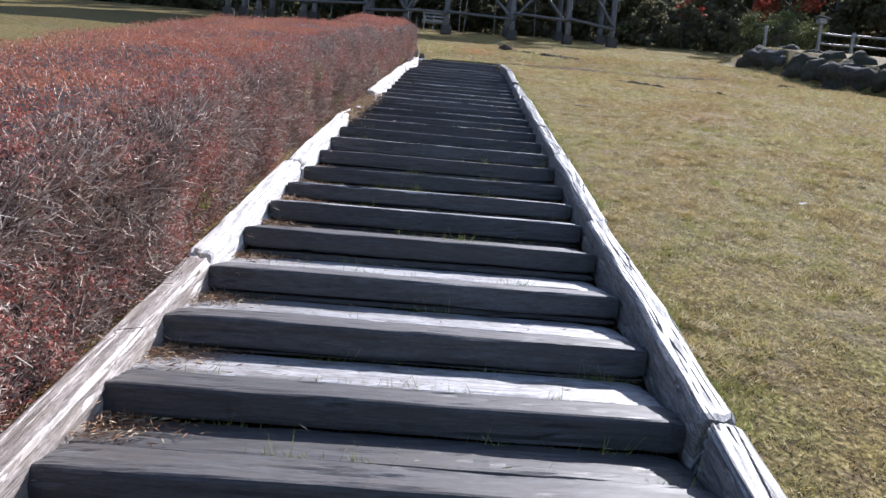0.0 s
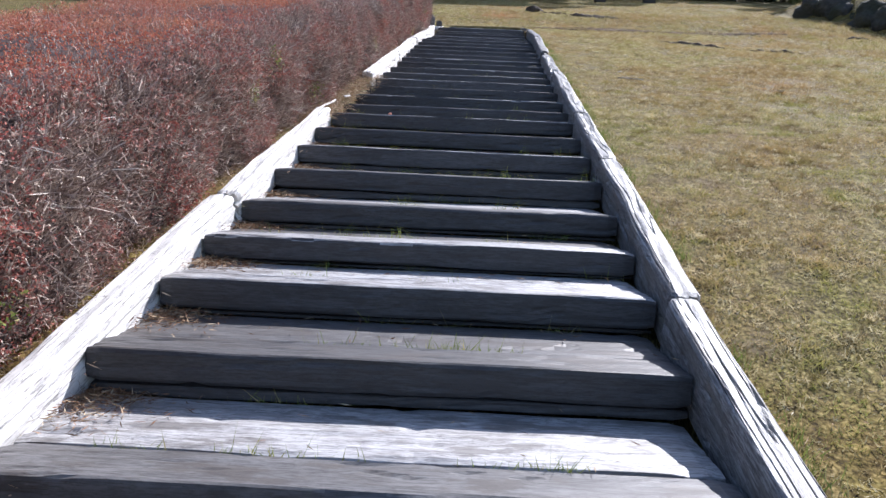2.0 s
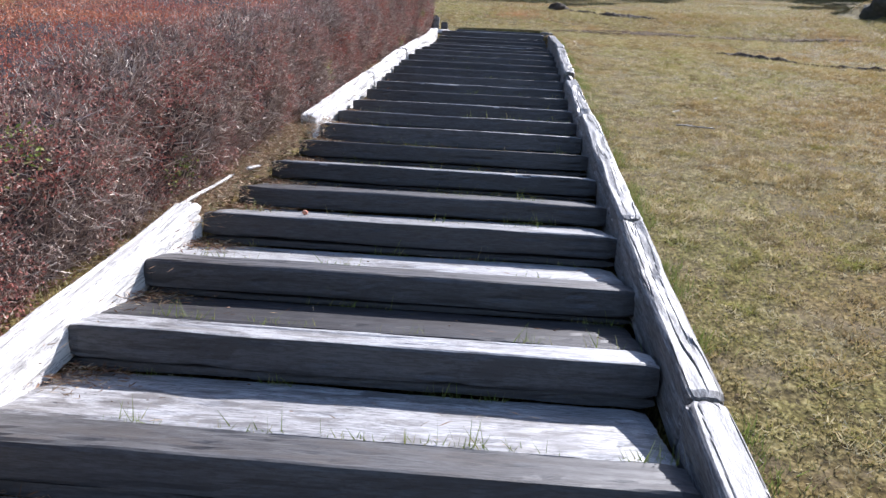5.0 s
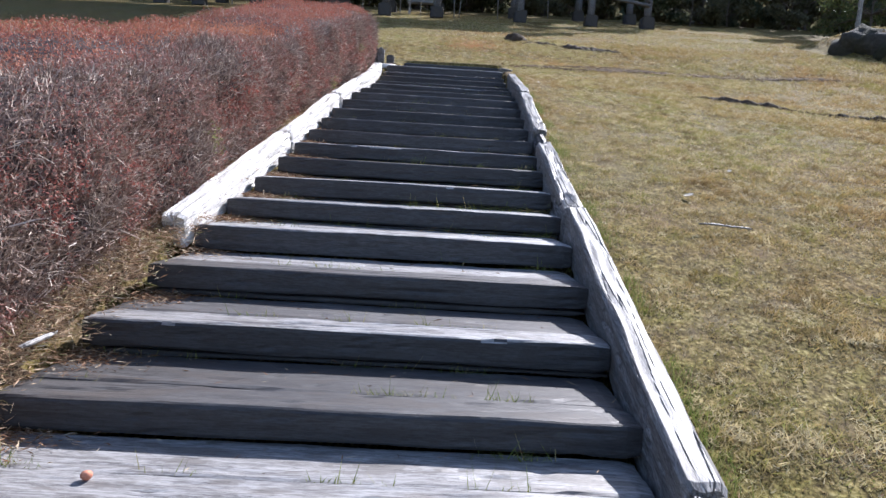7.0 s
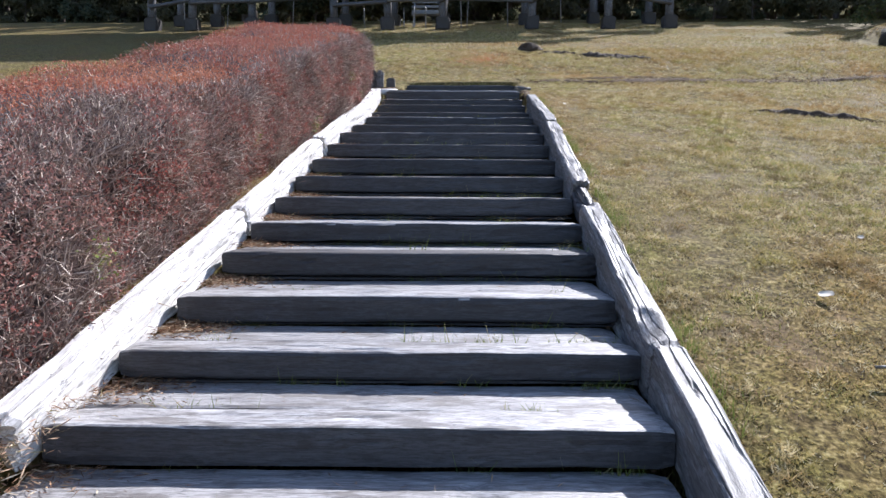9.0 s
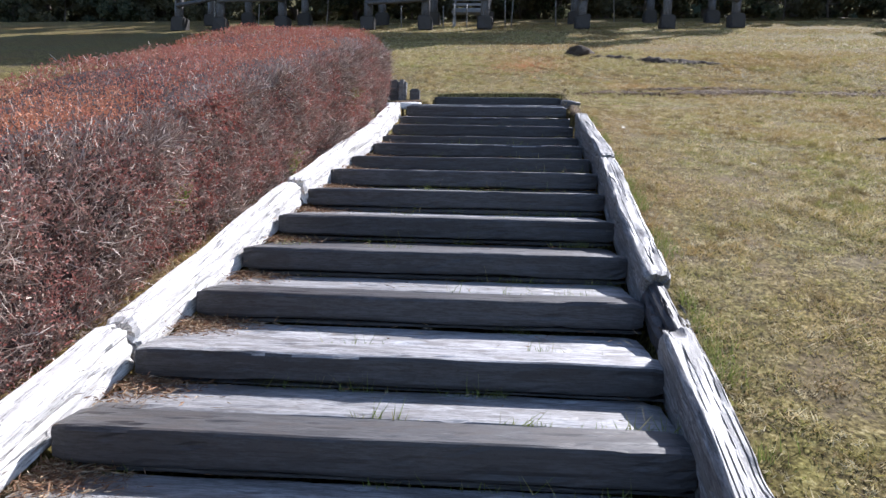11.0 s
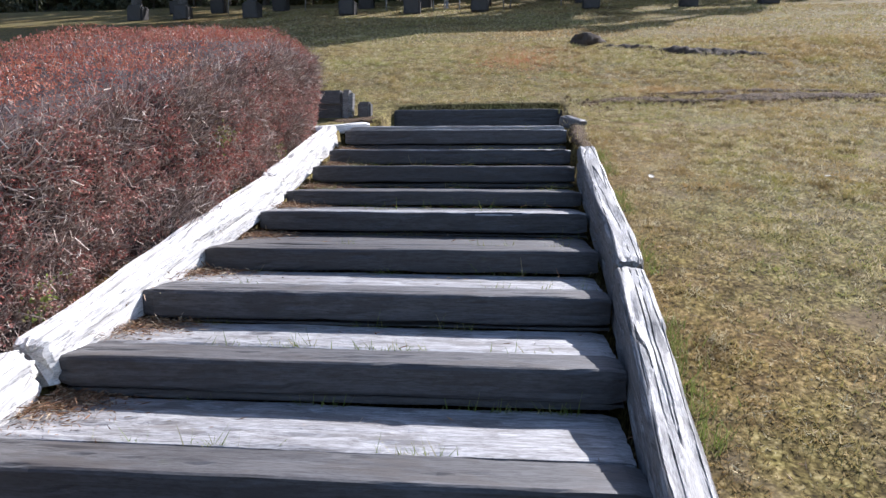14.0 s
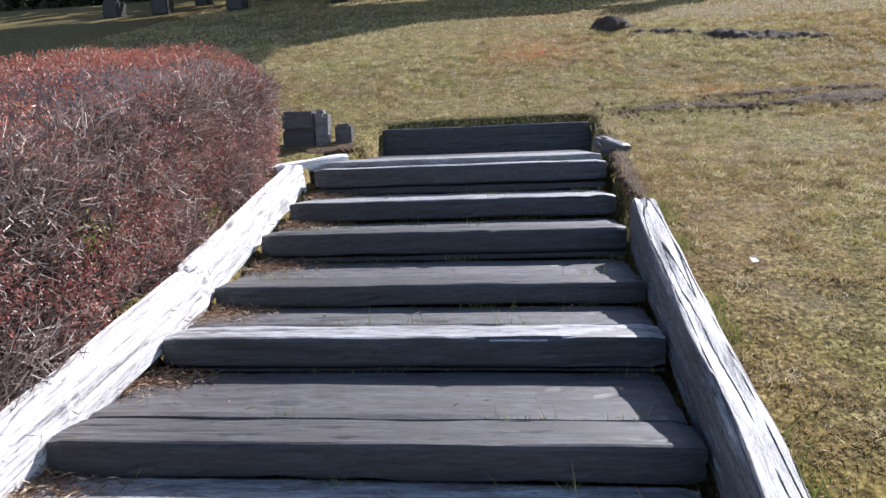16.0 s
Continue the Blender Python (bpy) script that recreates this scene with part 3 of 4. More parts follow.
tagged(part("side_foliage", mesh_of("leaves", world_of(leaves[0]), leaves[1], REDLEAF), None, hedge, "dark red side leaves"), kind="stuff")
p, q = hedge_points(270000, 0.24, 0.86)
p, q = tufted(p, q, 0.016)
p = p + q * rng.uniform(-0.05, 0.03, len(p))[:, None]
leaves = leaf_quads(p, unit(q * 0.6 + rng.normal(size=p.shape)), rng.uniform(0.012, 0.025, len(p)), rng.uniform(0.005, 0.010, len(p)))
tagged(part("top_foliage", mesh_of("leaves", world_of(leaves[0]), leaves[1], TOPLEAF), None, hedge, "bright orange-red top leaves"), kind="stuff")


# a few green shoots among the red
shoots = []
for v0, s0 in ((7.2, 0.13), (7.9, 0.17), (9.2, 0.05), (12.3, 0.08), (14.9, 0.12), (16.6, 0.06), (18.4, 0.14), (19.6, 0.04), (4.2, 0.06)):
    p, q = hedge_surface(rng.normal(v0, 0.07, 90), np.clip(rng.normal(s0, 0.012, 90), 0, 1))
    shoots.append(leaf_quads(p + q * rng.uniform(-0.01, 0.05, 90)[:, None], unit(q * 0.6 + rng.normal(size=p.shape)), rng.uniform(0.014, 0.03, 90), rng.uniform(0.008, 0.016, 90))[0])
verts = np.concatenate(shoots)
tagged(part("shoot_growth", mesh_of("shoots", world_of(verts), np.arange(len(verts)).reshape(-1, 4), GREENBLADE), None, hedge, "a few yellow-green shoots"), kind="stuff")


# ---- things at the head of the stairs ----
def block(w, d, h, bevel=0.012, seed=0.0, jitter=0.006):
    """A worn block standing on its base, bevelled and slightly uneven."""
    bm = bmesh.new()
    bmesh.ops.create_cube(bm, size=1)
    bmesh.ops.scale(bm, vec=(w, d, h), verts=bm.verts)
    bmesh.ops.translate(bm, vec=(0, 0, h / 2), verts=bm.verts)
    bmesh.ops.bevel(bm, geom=bm.edges[:], offset=bevel, segments=2, affect="EDGES")
    for x in bm.verts:
        x.co += Vector(noise.noise_vector(x.co * 5 + Vector((seed, 0, 0)))) * jitter
    return bm


def stub_post():
    thing = empty("post_stub", up(-0.84, 21.9, -0.27), "short weathered grey timber stub post beside the hedge", "post")
    part("post", block(0.15, 0.17, 0.38, 0.04, 3, 0.02), GREYRAIL, thing)
    part("block", block(0.3, 0.18, 0.17, 0.02, 5, 0.012), TIMBER, thing).location = (-0.2, 0.02, 0.2)
    part("block", block(0.3, 0.18, 0.2, 0.015, 9), TIMBER, thing).location = (-0.2, 0.02, 0.0)
    part("block", block(0.15, 0.14, 0.24, 0.02, 7, 0.014), TIMBER, thing).location = (0.2, 0.05, 0.0)


stub_post()
cap = empty("rail_end", Matrix.Identity(4), "short sun-bleached timber lying at the head of the stairs", "timber")
a, b = up(-0.92, 20.9, -0.085), up(-0.47, 21.4, -0.15)
lay("log", timber((b - a).length, 0.13, 0.1, 91, top=9, worn=0.04, rot=0.05), BLEACHED, basis((a + b) / 2, b - a, Vector((0, 0, 1))), cap)
cap2 = empty("rail_end", Matrix.Identity(4), "short broken rail timber in the grass above the stairs", "timber")
a, b = up(1.84, 21.22, -0.12), up(1.66, 21.58, -0.14)
lay("log", timber((b - a).length, 0.11, 0.12, 93, top=9, rot=0.04), TIMBER, basis((a + b) / 2, b - a, Vector((0, 0, 1))), cap2)


# ---- timber-framed building on stilts ----
def pole(length, r0, r1, seed=0, sides=12, rings=9):
    """A slightly crooked round pole along its own x axis, from x = 0."""
    verts = []
    for i in range(rings + 1):
        s = i / rings
        r = r0 + (r1 - r0) * s
        off = Vector(noise.noise_vector((s * 2, seed, 0))) * 0.02
        for k in range(sides):
            a = 2 * math.pi * k / sides
            rr = r * (1 + 0.06 * noise.noise((s * 3, math.cos(a) + seed, math.sin(a))))
            verts.append((s * length, off.y + rr * math.cos(a), off.z + rr * math.sin(a)))
    faces = [(i * sides + k, (i + 1) * sides + k, (i + 1) * sides + (k + 1) % sides, i * sides + (k + 1) % sides) for i in range(rings) for k in range(sides)]
    faces += [tuple(range(sides)), tuple(range(rings * sides + sides - 1, rings * sides - 1, -1))]
    me = bpy.data.meshes.new("pole")
    me.from_pydata(verts, [], faces)
    me.polygons.foreach_set("use_smooth", [True] * (len(faces) - 2) + [False] * 2)
    me.update()
    return me


def stick(name, a, b, r, mat, parent, seed=0, label=""):
    x = b - a
    z = Vector((0, 0, 1)) if abs(x.normalized().z) < 0.9 else Vector((0, 1, 0))
    me = pole(x.length, r, r * 0.92, seed)
    return lay(name, me, mat, basis(a, x, z), parent, label)


FRONT = 36.0
POSTS = [-10.8, -9.3, -7.05, -4.0, -2.0, 0.05, 3.35, 6.15, 8.4]
building = empty("stilt_building", up(-1.2, FRONT + 3, 0), "large grey timber-framed building standing on log stilts", "building")


def built(name, a, b, r, mat, seed=0, label=""):
    return stick(name, a, b, r, mat, building, seed, label)


DECK = up(0, FRONT, 0).z + 4.4
for row, v in enumerate((FRONT, FRONT + 2.9)):
    for k, u in enumerate(POSTS):
        uu = u + (0.35 * noise.noise((k, row * 5, 1)) if row else 0)
        foot = up(uu, v, -0.1)
        pier = part("pier", block(0.5 + 0.08 * noise.noise((k * 5, row, 3)), 0.48, 0.52 + 0.2 * noise.noise((k * 3, row, 0)), 0.05, k + row * 11, 0.06), CONCRETE, building, "dark concrete footing")
        pier.matrix_world = Matrix.Translation(foot)
        built("post", foot + Vector((0, 0, 0.4)), Vector((foot.x, foot.y, DECK)), 0.15, POLE, k + row * 20)
    for k in range(len(POSTS) - 1):
        a, b = up(POSTS[k], v, 0), up(POSTS[k + 1], v, 0)
        if row < 1:
            lo, hi = ((0.8, 1.05), (0.95, 1.0), (1.0, 1.15), (0.85, 0.95), (1.0, 1.02), (1.05, 0.95), (1.25, 1.1), (1.2, 0.85))[k]
            built("beam", a + Vector((0.0, -0.2, lo)), b + Vector((0.0, -0.2, hi)), 0.075, POLE, k)
        off = -0.17 if row == 0 else 0.17
        lowa, highb = a + Vector((0, off, 0.95)), b + Vector((0, off, 4.2))
        if k % 2:
            lowa, highb = a + Vector((0, off, 4.2)), b + Vector((0, off, 0.95))
        if k == 6 and row == 0:
            built("brace", a + Vector((0, 0.17, 4.2)), b + Vector((0, 0.17, 0.95)), 0.075, POLE, 31)
        if row == 0 or k < 5:
            built("brace", lowa, highb, 0.075, POLE, k + 3)
    built("beam", up(POSTS[0] - 0.4, v, 0) + Vector((0, 0, DECK - up(0, v, 0).z)), up(POSTS[-1] + 0.4, v, 0) + Vector((0, 0, DECK - up(0, v, 0).z)), 0.16, POLE, 50 + row)
fy, by = up(0, FRONT - 0.3, 0).y, up(0, FRONT + 3.3, 0).y
for k in range(39):
    x = -11.2 + 0.4595 * k
    plank = part("plank", block(0.45, by - fy, 0.07, 0.008, k, 0.004), DARKWOOD, building)
    plank.matrix_world = Matrix.Translation((x, (fy + by) / 2, DECK + 0.16))
for k in range(28):
    x = -11.2 + 15.0 * (k + 0.5) / 28
    for y in (fy + 0.2, by - 0.2):
        board = part("board", block(0.56, 0.05, 1.9, 0.006, k, 0.004), DARKWOOD, building)
        board.matrix_world = Matrix.Translation((x, y, DECK + 0.23))
for x in (-11.2, 3.8):
    for k in range(11):
        board = part("board", block(0.05, 0.28, 1.9, 0.006, k, 0.004), DARKWOOD, building)
        board.matrix_world = Matrix.Translation((x, fy + 0.5 + (by - fy - 1.0) * k / 10, DECK + 0.23))
for way_ in (1, -1):
    slab = part("roof", block(15.4, 2.7, 0.14, 0.02, 3, 0.0), DARKWOOD, building)
    slab.matrix_world = Matrix.Translation((-3.7, (fy + by) / 2 - way_ * 1.22, DECK + 2.62)) @ pose(0, 0, 0, way_ * 22)

# white slatted steps under the building
steps_thing = empty("garden_bench", up(-0.6, FRONT + 1.8, -0.02), "white slatted bench under the stilt building", "bench")
for k in range(3):
    part("slat", block(1.25, 0.09, 0.05, 0.008, k, 0), WHITE, steps_thing).location = (0, 0.15 * k, 0.5)
for k in range(3):
    part("slat", block(1.25, 0.04, 0.1, 0.008, k, 0), WHITE, steps_thing).location = (0, 0.42, 0.66 + 0.18 * k)
for x in (-0.52, 0.52):
    for y in (0.0, 0.36):
        part("leg", block(0.06, 0.06, 0.52 if y < 0.1 else 1.1, 0.006, x, 0), WHITE, steps_thing).location = (x, y, 0)

# thin pale poles added for the bright slivers between the stilts
for k, (u, v, h) in enumerate([(-10.4, 38.2, 1.3), (-8.6, 38, 0.9), (-3.0, 37.2, 0.8), (-1.45, 36.8, 0.8), (-1.1, 36.8, 0.85), (-0.6, 36.8, 0.85), (0.75, 37.2, 2.2), (0.95, 37.2, 2.2), (2.6, 38, 2.0), (5.0, 40, 2.3), (-6.2, 39, 1.4)]):
    stake = empty("stake", up(u, v, -0.05), "thin pale pole added for a bright sliver", "stake", "stakes under the building")
    part("pole", pole(h, 0.022, 0.018, k, 8, 4), PALE, stake).matrix_basis = pose(0, 0, 0, 0, -90 + 3 * math.sin(k * 2.0), 0)
    stake.children[0].data.materials.append(PALE)


# ---- boulders, fence and shrub on the bank ----
def boulder(r, seed, flat=0.7):
    bm = bmesh.new()
    bmesh.ops.create_icosphere(bm, subdivisions=3, radius=1)
    for x in bm.verts:
        n = noise.noise(x.co * 1.3 + Vector((seed, 0, 0))) * 0.5 + noise.noise(x.co * 3.1 + Vector((seed, 9, 0))) * 0.2 + noise.noise(x.co * 7 + Vector((seed, 3, 0))) * 0.06
        x.co = x.co * (1 + n) * r
        x.co.z *= flat
    for f in bm.faces:
        f.smooth = True
    return bm


for k in range(24):
    v = 28.0 - k * 0.62
    u = float(np.interp(v, [8, 14, 19.5, 31, 33], [17.5, 15.6, 13.9, 11.2, 12.2])) + 0.6 + 0.2 * math.sin(k * 2.4)
    r = 0.62 + 0.2 * math.sin(k * 1.7 + 1)
    rock = part("boulder", boulder(r, k * 3.1, 0.78), STONE, None)
    rock.matrix_world = Matrix.Translation(up(u, v, 0.14 + 0.1 * math.sin(k * 1.3))) @ pose(0, 0, 0, 0, 0, k * 47)
    tagged(rock, "large dark grey boulder edging a grassy bank", "boulder", "boulders along the bank")
    if k % 2:
        rock = part("boulder", boulder(r * 0.75, k * 5.3, 0.7), STONE, None)
        rock.matrix_world = Matrix.Translation(up(u + 0.55, v + 0.3, 0.58)) @ pose(0, 0, 0, 0, 0, k * 31)
        tagged(rock, "smaller grey boulder set on top of the bank", "boulder", "boulders along the bank")

fence = empty("fence", up(16, 30.7, 0.6), "pale weathered post-and-rail fence above the boulders", "fence")
FENCE_U = [13.7, 15.9, 17.2, 19.4, 21.6]
for k, u in enumerate(FENCE_U):
    foot = up(u, 30.7 - 0.25 * k, 0.6)
    stick("post", foot, foot + Vector((0.03, 0, 1.05 if k != 1 else 1.3)), 0.075, PALE, fence, k)
    if 0 < k < len(FENCE_U) - 1:
        nxt = up(FENCE_U[k + 1], 30.7 - 0.25 * (k + 1), 0.6)
        for h in (0.92, 0.5):
            stick("rail", foot + Vector((0, 0, h)), nxt + Vector((0, 0, h - 0.02)), 0.05, PALE, fence, k + 9)
feeder = empty("bird_box", up(15.9, 30.45, 0.6) + Vector((0.03, 0, 1.3)), "small pale grey box fixed on a fence post", "box")
part("box", block(0.34, 0.3, 0.22, 0.02, 2, 0.01), PALE, feeder)
part("roof", block(0.5, 0.42, 0.06, 0.015, 4, 0.01), PALE, feeder).matrix_basis = pose(0.04, 0, 0.24, 0, 14)


# ---- trees and shrubs ----
def limb(a, b, r0, r1, seed, sides=8, rings=6):
    """Tapered, slightly bent limb as arrays."""
    a, b = np.array(a), np.array(b)
    x = (b - a) / np.linalg.norm(b - a)
    y = np.cross(x, [0.3, 0.9, 0.2])
    y /= np.linalg.norm(y)
    z = np.cross(x, y)
    verts = []
    for i in range(rings + 1):
        s = i / rings
        c = a + (b - a) * s + (y * noise.noise((s * 2, seed, 0)) + z * noise.noise((s * 2, seed, 5))) * 0.12 * math.sin(math.pi * s)
        r = r0 + (r1 - r0) * s
        for k in range(sides):
            t = 2 * math.pi * k / sides
            verts.append(c + (y * math.cos(t) + z * math.sin(t)) * r)
    faces = [(i * sides + k, i * sides + (k + 1) % sides, (i + 1) * sides + (k + 1) % sides, (i + 1) * sides + k) for i in range(rings) for k in range(sides)]
    return np.array(verts), np.array(faces)


def tree_meshes(height, spread, low, seed, leaf_mat, n_leaf, leaf, trunk_r=0.16, clumps=34):
    """Trunk with limbs, and a crown of leaf clumps of uneven size with gaps between."""
    r = np.random.default_rng(seed)
    verts, faces, count = [], [], 0
    parts = [limb((0, 0, -0.3), (0.15, 0.1, height * 0.9), trunk_r, trunk_r * 0.2, seed)]
    centres = []
    for k in range(clumps):
        h = low + (height - low) * ((k + r.uniform(0, 1)) / clumps)
        reach = spread * (0.35 + 0.65 * math.sin(math.pi * min(1, (h - low + 0.4) / (height - low + 0.6)) ** 0.8)) * r.uniform(0.45, 1.05)
        ang = r.uniform(0, 2 * math.pi)
        c = np.array([reach * math.cos(ang), reach * math.sin(ang), h])
        centres.append(c)
        if k % 2 == 0:
            parts.append(limb((0.05, 0.05, max(0.6, h - reach * 0.7)), c, trunk_r * 0.35, 0.015, seed + k, 5, 4))
    for v, f in parts:
        verts.append(v)
        faces.append(f + count)
        count += len(v)
    trunk = mesh_of("trunk", np.concatenate(verts), np.concatenate(faces), BARK, True)
    centres = np.array(centres)
    pick = r.integers(0, clumps, n_leaf)
    size = r.uniform(0.3, 0.75, clumps) * spread * 0.42
    d = r.normal(size=(n_leaf, 3))
    d /= np.linalg.norm(d, axis=1)[:, None]
    p = centres[pick] + d * (size[pick] * r.uniform(0.25, 1.0, n_leaf) ** 0.6)[:, None] * np.array([1, 1, 0.65])
    lv, lf = leaf_quads(p, unit(r.normal(size=(n_leaf, 3)) + np.array([0, 0, -0.3])), r.uniform(0.7, 1.3, n_leaf) * leaf, r.uniform(0.5, 0.9, n_leaf) * leaf)
    return trunk, mesh_of("crown", lv, lf, leaf_mat)


def tree(name, at, meshes, label, category="tree", group=""):
    thing = empty(name, at, label, category, group)
    part("trunk", meshes[0], None, thing)
    part("crown", meshes[1], None, thing)
    return thing


WOOD = [tree_meshes(9.5, 2.6, 1.8, 11, DARKGREEN, 3800, 0.34, 0.2), tree_meshes(11, 2.2, 1.2, 12, DARKGREEN, 3800, 0.32, 0.17), tree_meshes(8, 3.0, 1.6, 13, DARKGREEN, 3800, 0.34, 0.18)]
protos = []
r = np.random.default_rng(21)


def shoulder(x, y):
    """The ground's height at a place in the world."""
    edge = up(x, 43, 0)
    if y > edge.y:
        return edge.z + 0.12 * min(60, y - edge.y)
    v = (y - up(0, 0, 0).y) / math.cos(radians(TILT))
    return up(x, v, ground_w(x, v)).z


def stand(x, y):
    return Vector((x, y, shoulder(x, y) - 0.05))


places = []
for row, y in enumerate((45.5, 49.5, 54.5, 60, 67)):
    for k in range(26):
        x = -52 + 4.2 * k + r.uniform(-1.4, 1.4)
        yy = y + r.uniform(-1.5, 1.5) + (7.0 if x < -15 and row < 2 else 0)
        places.append((x, yy, r.uniform(0, 360), r.uniform(0.85, 1.25)))
for k in range(9):
    places.append((22 + 3.6 * k + r.uniform(-1, 1), 40 - 1.6 * k + r.uniform(-1, 1), r.uniform(0, 360), r.uniform(0.8, 1.1)))
for k, (x, y, turn, size) in enumerate(places):
    at = Matrix.Translation(stand(x, y)) @ pose(0, 0, 0, 0, 0, turn)
    if k < 3:
        protos.append(tree("forest_tree", at, WOOD[k], "dark evergreen woodland tree at the lawn's edge", group="trees of the wood"))
    else:
        copy_thing(protos[k % 3], at @ Matrix.Diagonal((size, size, size, 1)))

BUSH = tree_meshes(2.6, 1.7, 0.25, 31, DARKGREEN, 3600, 0.2, 0.05, 22)
bush_at = []
for k in range(34):
    x = -40 + 2.45 * k + r.uniform(-0.6, 0.6)
    bush_at.append((x, (43.6 if x > -15 else 50.5) + r.uniform(-0.7, 0.9) - (3.2 if 9.5 < x else 0) + max(0, x - 13) * 0.1))
first_bush = None
for k, (x, y) in enumerate(bush_at):
    at = Matrix.Translation(stand(x, y)) @ pose(0, 0, 0, 0, 0, r.uniform(0, 360))
    size = r.uniform(0.75, 1.2)
    if first_bush is None:
        first_bush = tree("undergrowth_bush", at, BUSH, "dark green undergrowth bush under the trees", "bush", "undergrowth bushes")
    else:
        copy_thing(first_bush, at @ Matrix.Diagonal((size, size, size, 1)))

tree("clipped_shrub", Matrix.Translation(up(15.0, 32.3, 0.5)), tree_meshes(1.75, 1.9, 0.3, 41, OLIVE, 5200, 0.1, 0.06, 40), "rounded olive green shrub behind the fence", "shrub")
tree("maple_tree", Matrix.Translation(stand(20.3, 41.5)), tree_meshes(6.2, 2.3, 2.2, 51, MAPLE, 4200, 0.2, 0.12, 26), "red autumn maple behind the fence", "tree")
tree("maple_tree", Matrix.Translation(stand(14.9, 42.4)), tree_meshes(3.6, 0.95, 2.0, 52, MAPLE, 700, 0.12, 0.05, 12), "small thin red maple sapling at the wood's edge", "tree")
tree("maple_tree", Matrix.Translation(stand(26.5, 41)), tree_meshes(6.0, 2.3, 2.0, 53, leafy("orange autumn leaves", (0.0, (0.3, 0.12, 0.03)), (1.0, (0.5, 0.25, 0.08))), 3600, 0.2, 0.12, 26), "orange-brown autumn tree behind the fence", "tree")


def far_hill():
    verts, faces = [], []
    xs, prof = np.linspace(-220, 220, 60), [(74, 14), (80, 24), (95, 34), (130, 48), (220, 60)]
    for y, z in prof:
        for x in xs:
            verts.append((x, y + 3 * noise.noise((x * 0.05, y, 0)), z + 5 * noise.noise((x * 0.03, y * 0.1, 4))))
    n = len(xs)
    faces = [(r_ * n + c, r_ * n + c + 1, (r_ + 1) * n + c + 1, (r_ + 1) * n + c) for r_ in range(len(prof) - 1) for c in range(n - 1)]
    return mesh_of("wooded_hill", verts, faces, speckled("distant dark wood", (0.012, 0.018, 0.01), (0.05, 0.06, 0.03), 0.9, relief=0.5), True)


tagged(new("backdrop", far_hill()), "dark wooded hill behind the trees", "hill", kind="structure")


# ---- scars, mounds and litter on the lawn ----
def soil_strip(points, width, height, seed, lift=0.0):
    """A low broken ridge of bare soil along a line on the slope."""
    verts, cols, n = [], 15, 130
    pts = np.array(points)
    for i in range(n + 1):
        s = i / n * (len(pts) - 1)
        k = min(int(s), len(pts) - 2)
        c = pts[k] + (pts[k + 1] - pts[k]) * (s - k)
        side = np.array([-(pts[k + 1] - pts[k])[1], (pts[k + 1] - pts[k])[0]])
        side = side / np.linalg.norm(side)
        fade = min(1, 4 * i / n, 4 * (1 - i / n))
        wide = width * (0.5 + 0.7 * abs(noise.noise((i * 0.11, seed, 0))) + 0.45 * abs(noise.noise((i * 0.43, seed, 6)))) * fade
        for j in range(cols):
            t = j / (cols - 1) * 2 - 1
            u, v = c + side * wide * t
            h = height * (1 - t * t) * (0.55 + 0.5 * noise.noise((u * 2.6, v * 4.0, seed)) + 0.4 * noise.noise((u * 9, v * 9, seed + 4)) + 0.15 * noise.noise((u * 24, v * 24, seed))) * fade
            verts.append(up(u, v, ground_w(u, v) + h + 0.006 - 0.03 * abs(t) ** 4 + lift))
    faces = [(i * cols + j, (i + 1) * cols + j, (i + 1) * cols + j + 1, i * cols + j + 1) for i in range(n) for j in range(cols - 1)]
    return mesh_of("soil", verts, faces, EARTH if height > 0.055 else SOIL, True)


SCARS = [([(-1.45, 8.8), (-1.35, 10.0), (-1.25, 11.5)], 0.28, 0.03, 9), ([(2.55, 26.7), (3.0, 26.45), (3.6, 26.25)], 0.22, 0.08, 1), ([(3.3, 26.2), (4.1, 25.75), (5.1, 25.45)], 0.34, 0.1, 21),
         ([(1.74, 19.85), (1.72, 20.6), (1.74, 22.0)], 0.12, 0.015, 12), ([(-1.0, 21.7), (-0.7, 21.65), (-0.5, 21.9)], 0.2, 0.02, 13),
         ([(4.6, 18.9), (5.4, 18.75), (6.2, 18.4)], 0.15, 0.09, 2), ([(6.3, 18.1), (7.3, 17.6)], 0.12, 0.07, 3), ([(1.9, 22.55), (2.6, 22.75), (3.4, 22.65)], 0.2, 0.05, 4),
         ([(3.1, 22.70), (4.6, 22.90), (5.8, 22.75)], 0.3, 0.054, 6), ([(5.4, 22.70), (7.2, 22.90)], 0.26, 0.05, 8), ([(7.0, 22.80), (9.4, 23.10)], 0.2, 0.05, 35), ([(2.6, 23.05), (4.0, 23.20), (5.2, 23.15)], 0.14, 0.045, 31),
         ([(10.5, 22.2), (11.3, 22.1)], 0.2, 0.1, 5)]
for points, width, height, seed in SCARS:
    tagged(new("soil_scar", soil_strip(points, width, height, seed)), "strip of dark bare soil torn open in the lawn", "soil")


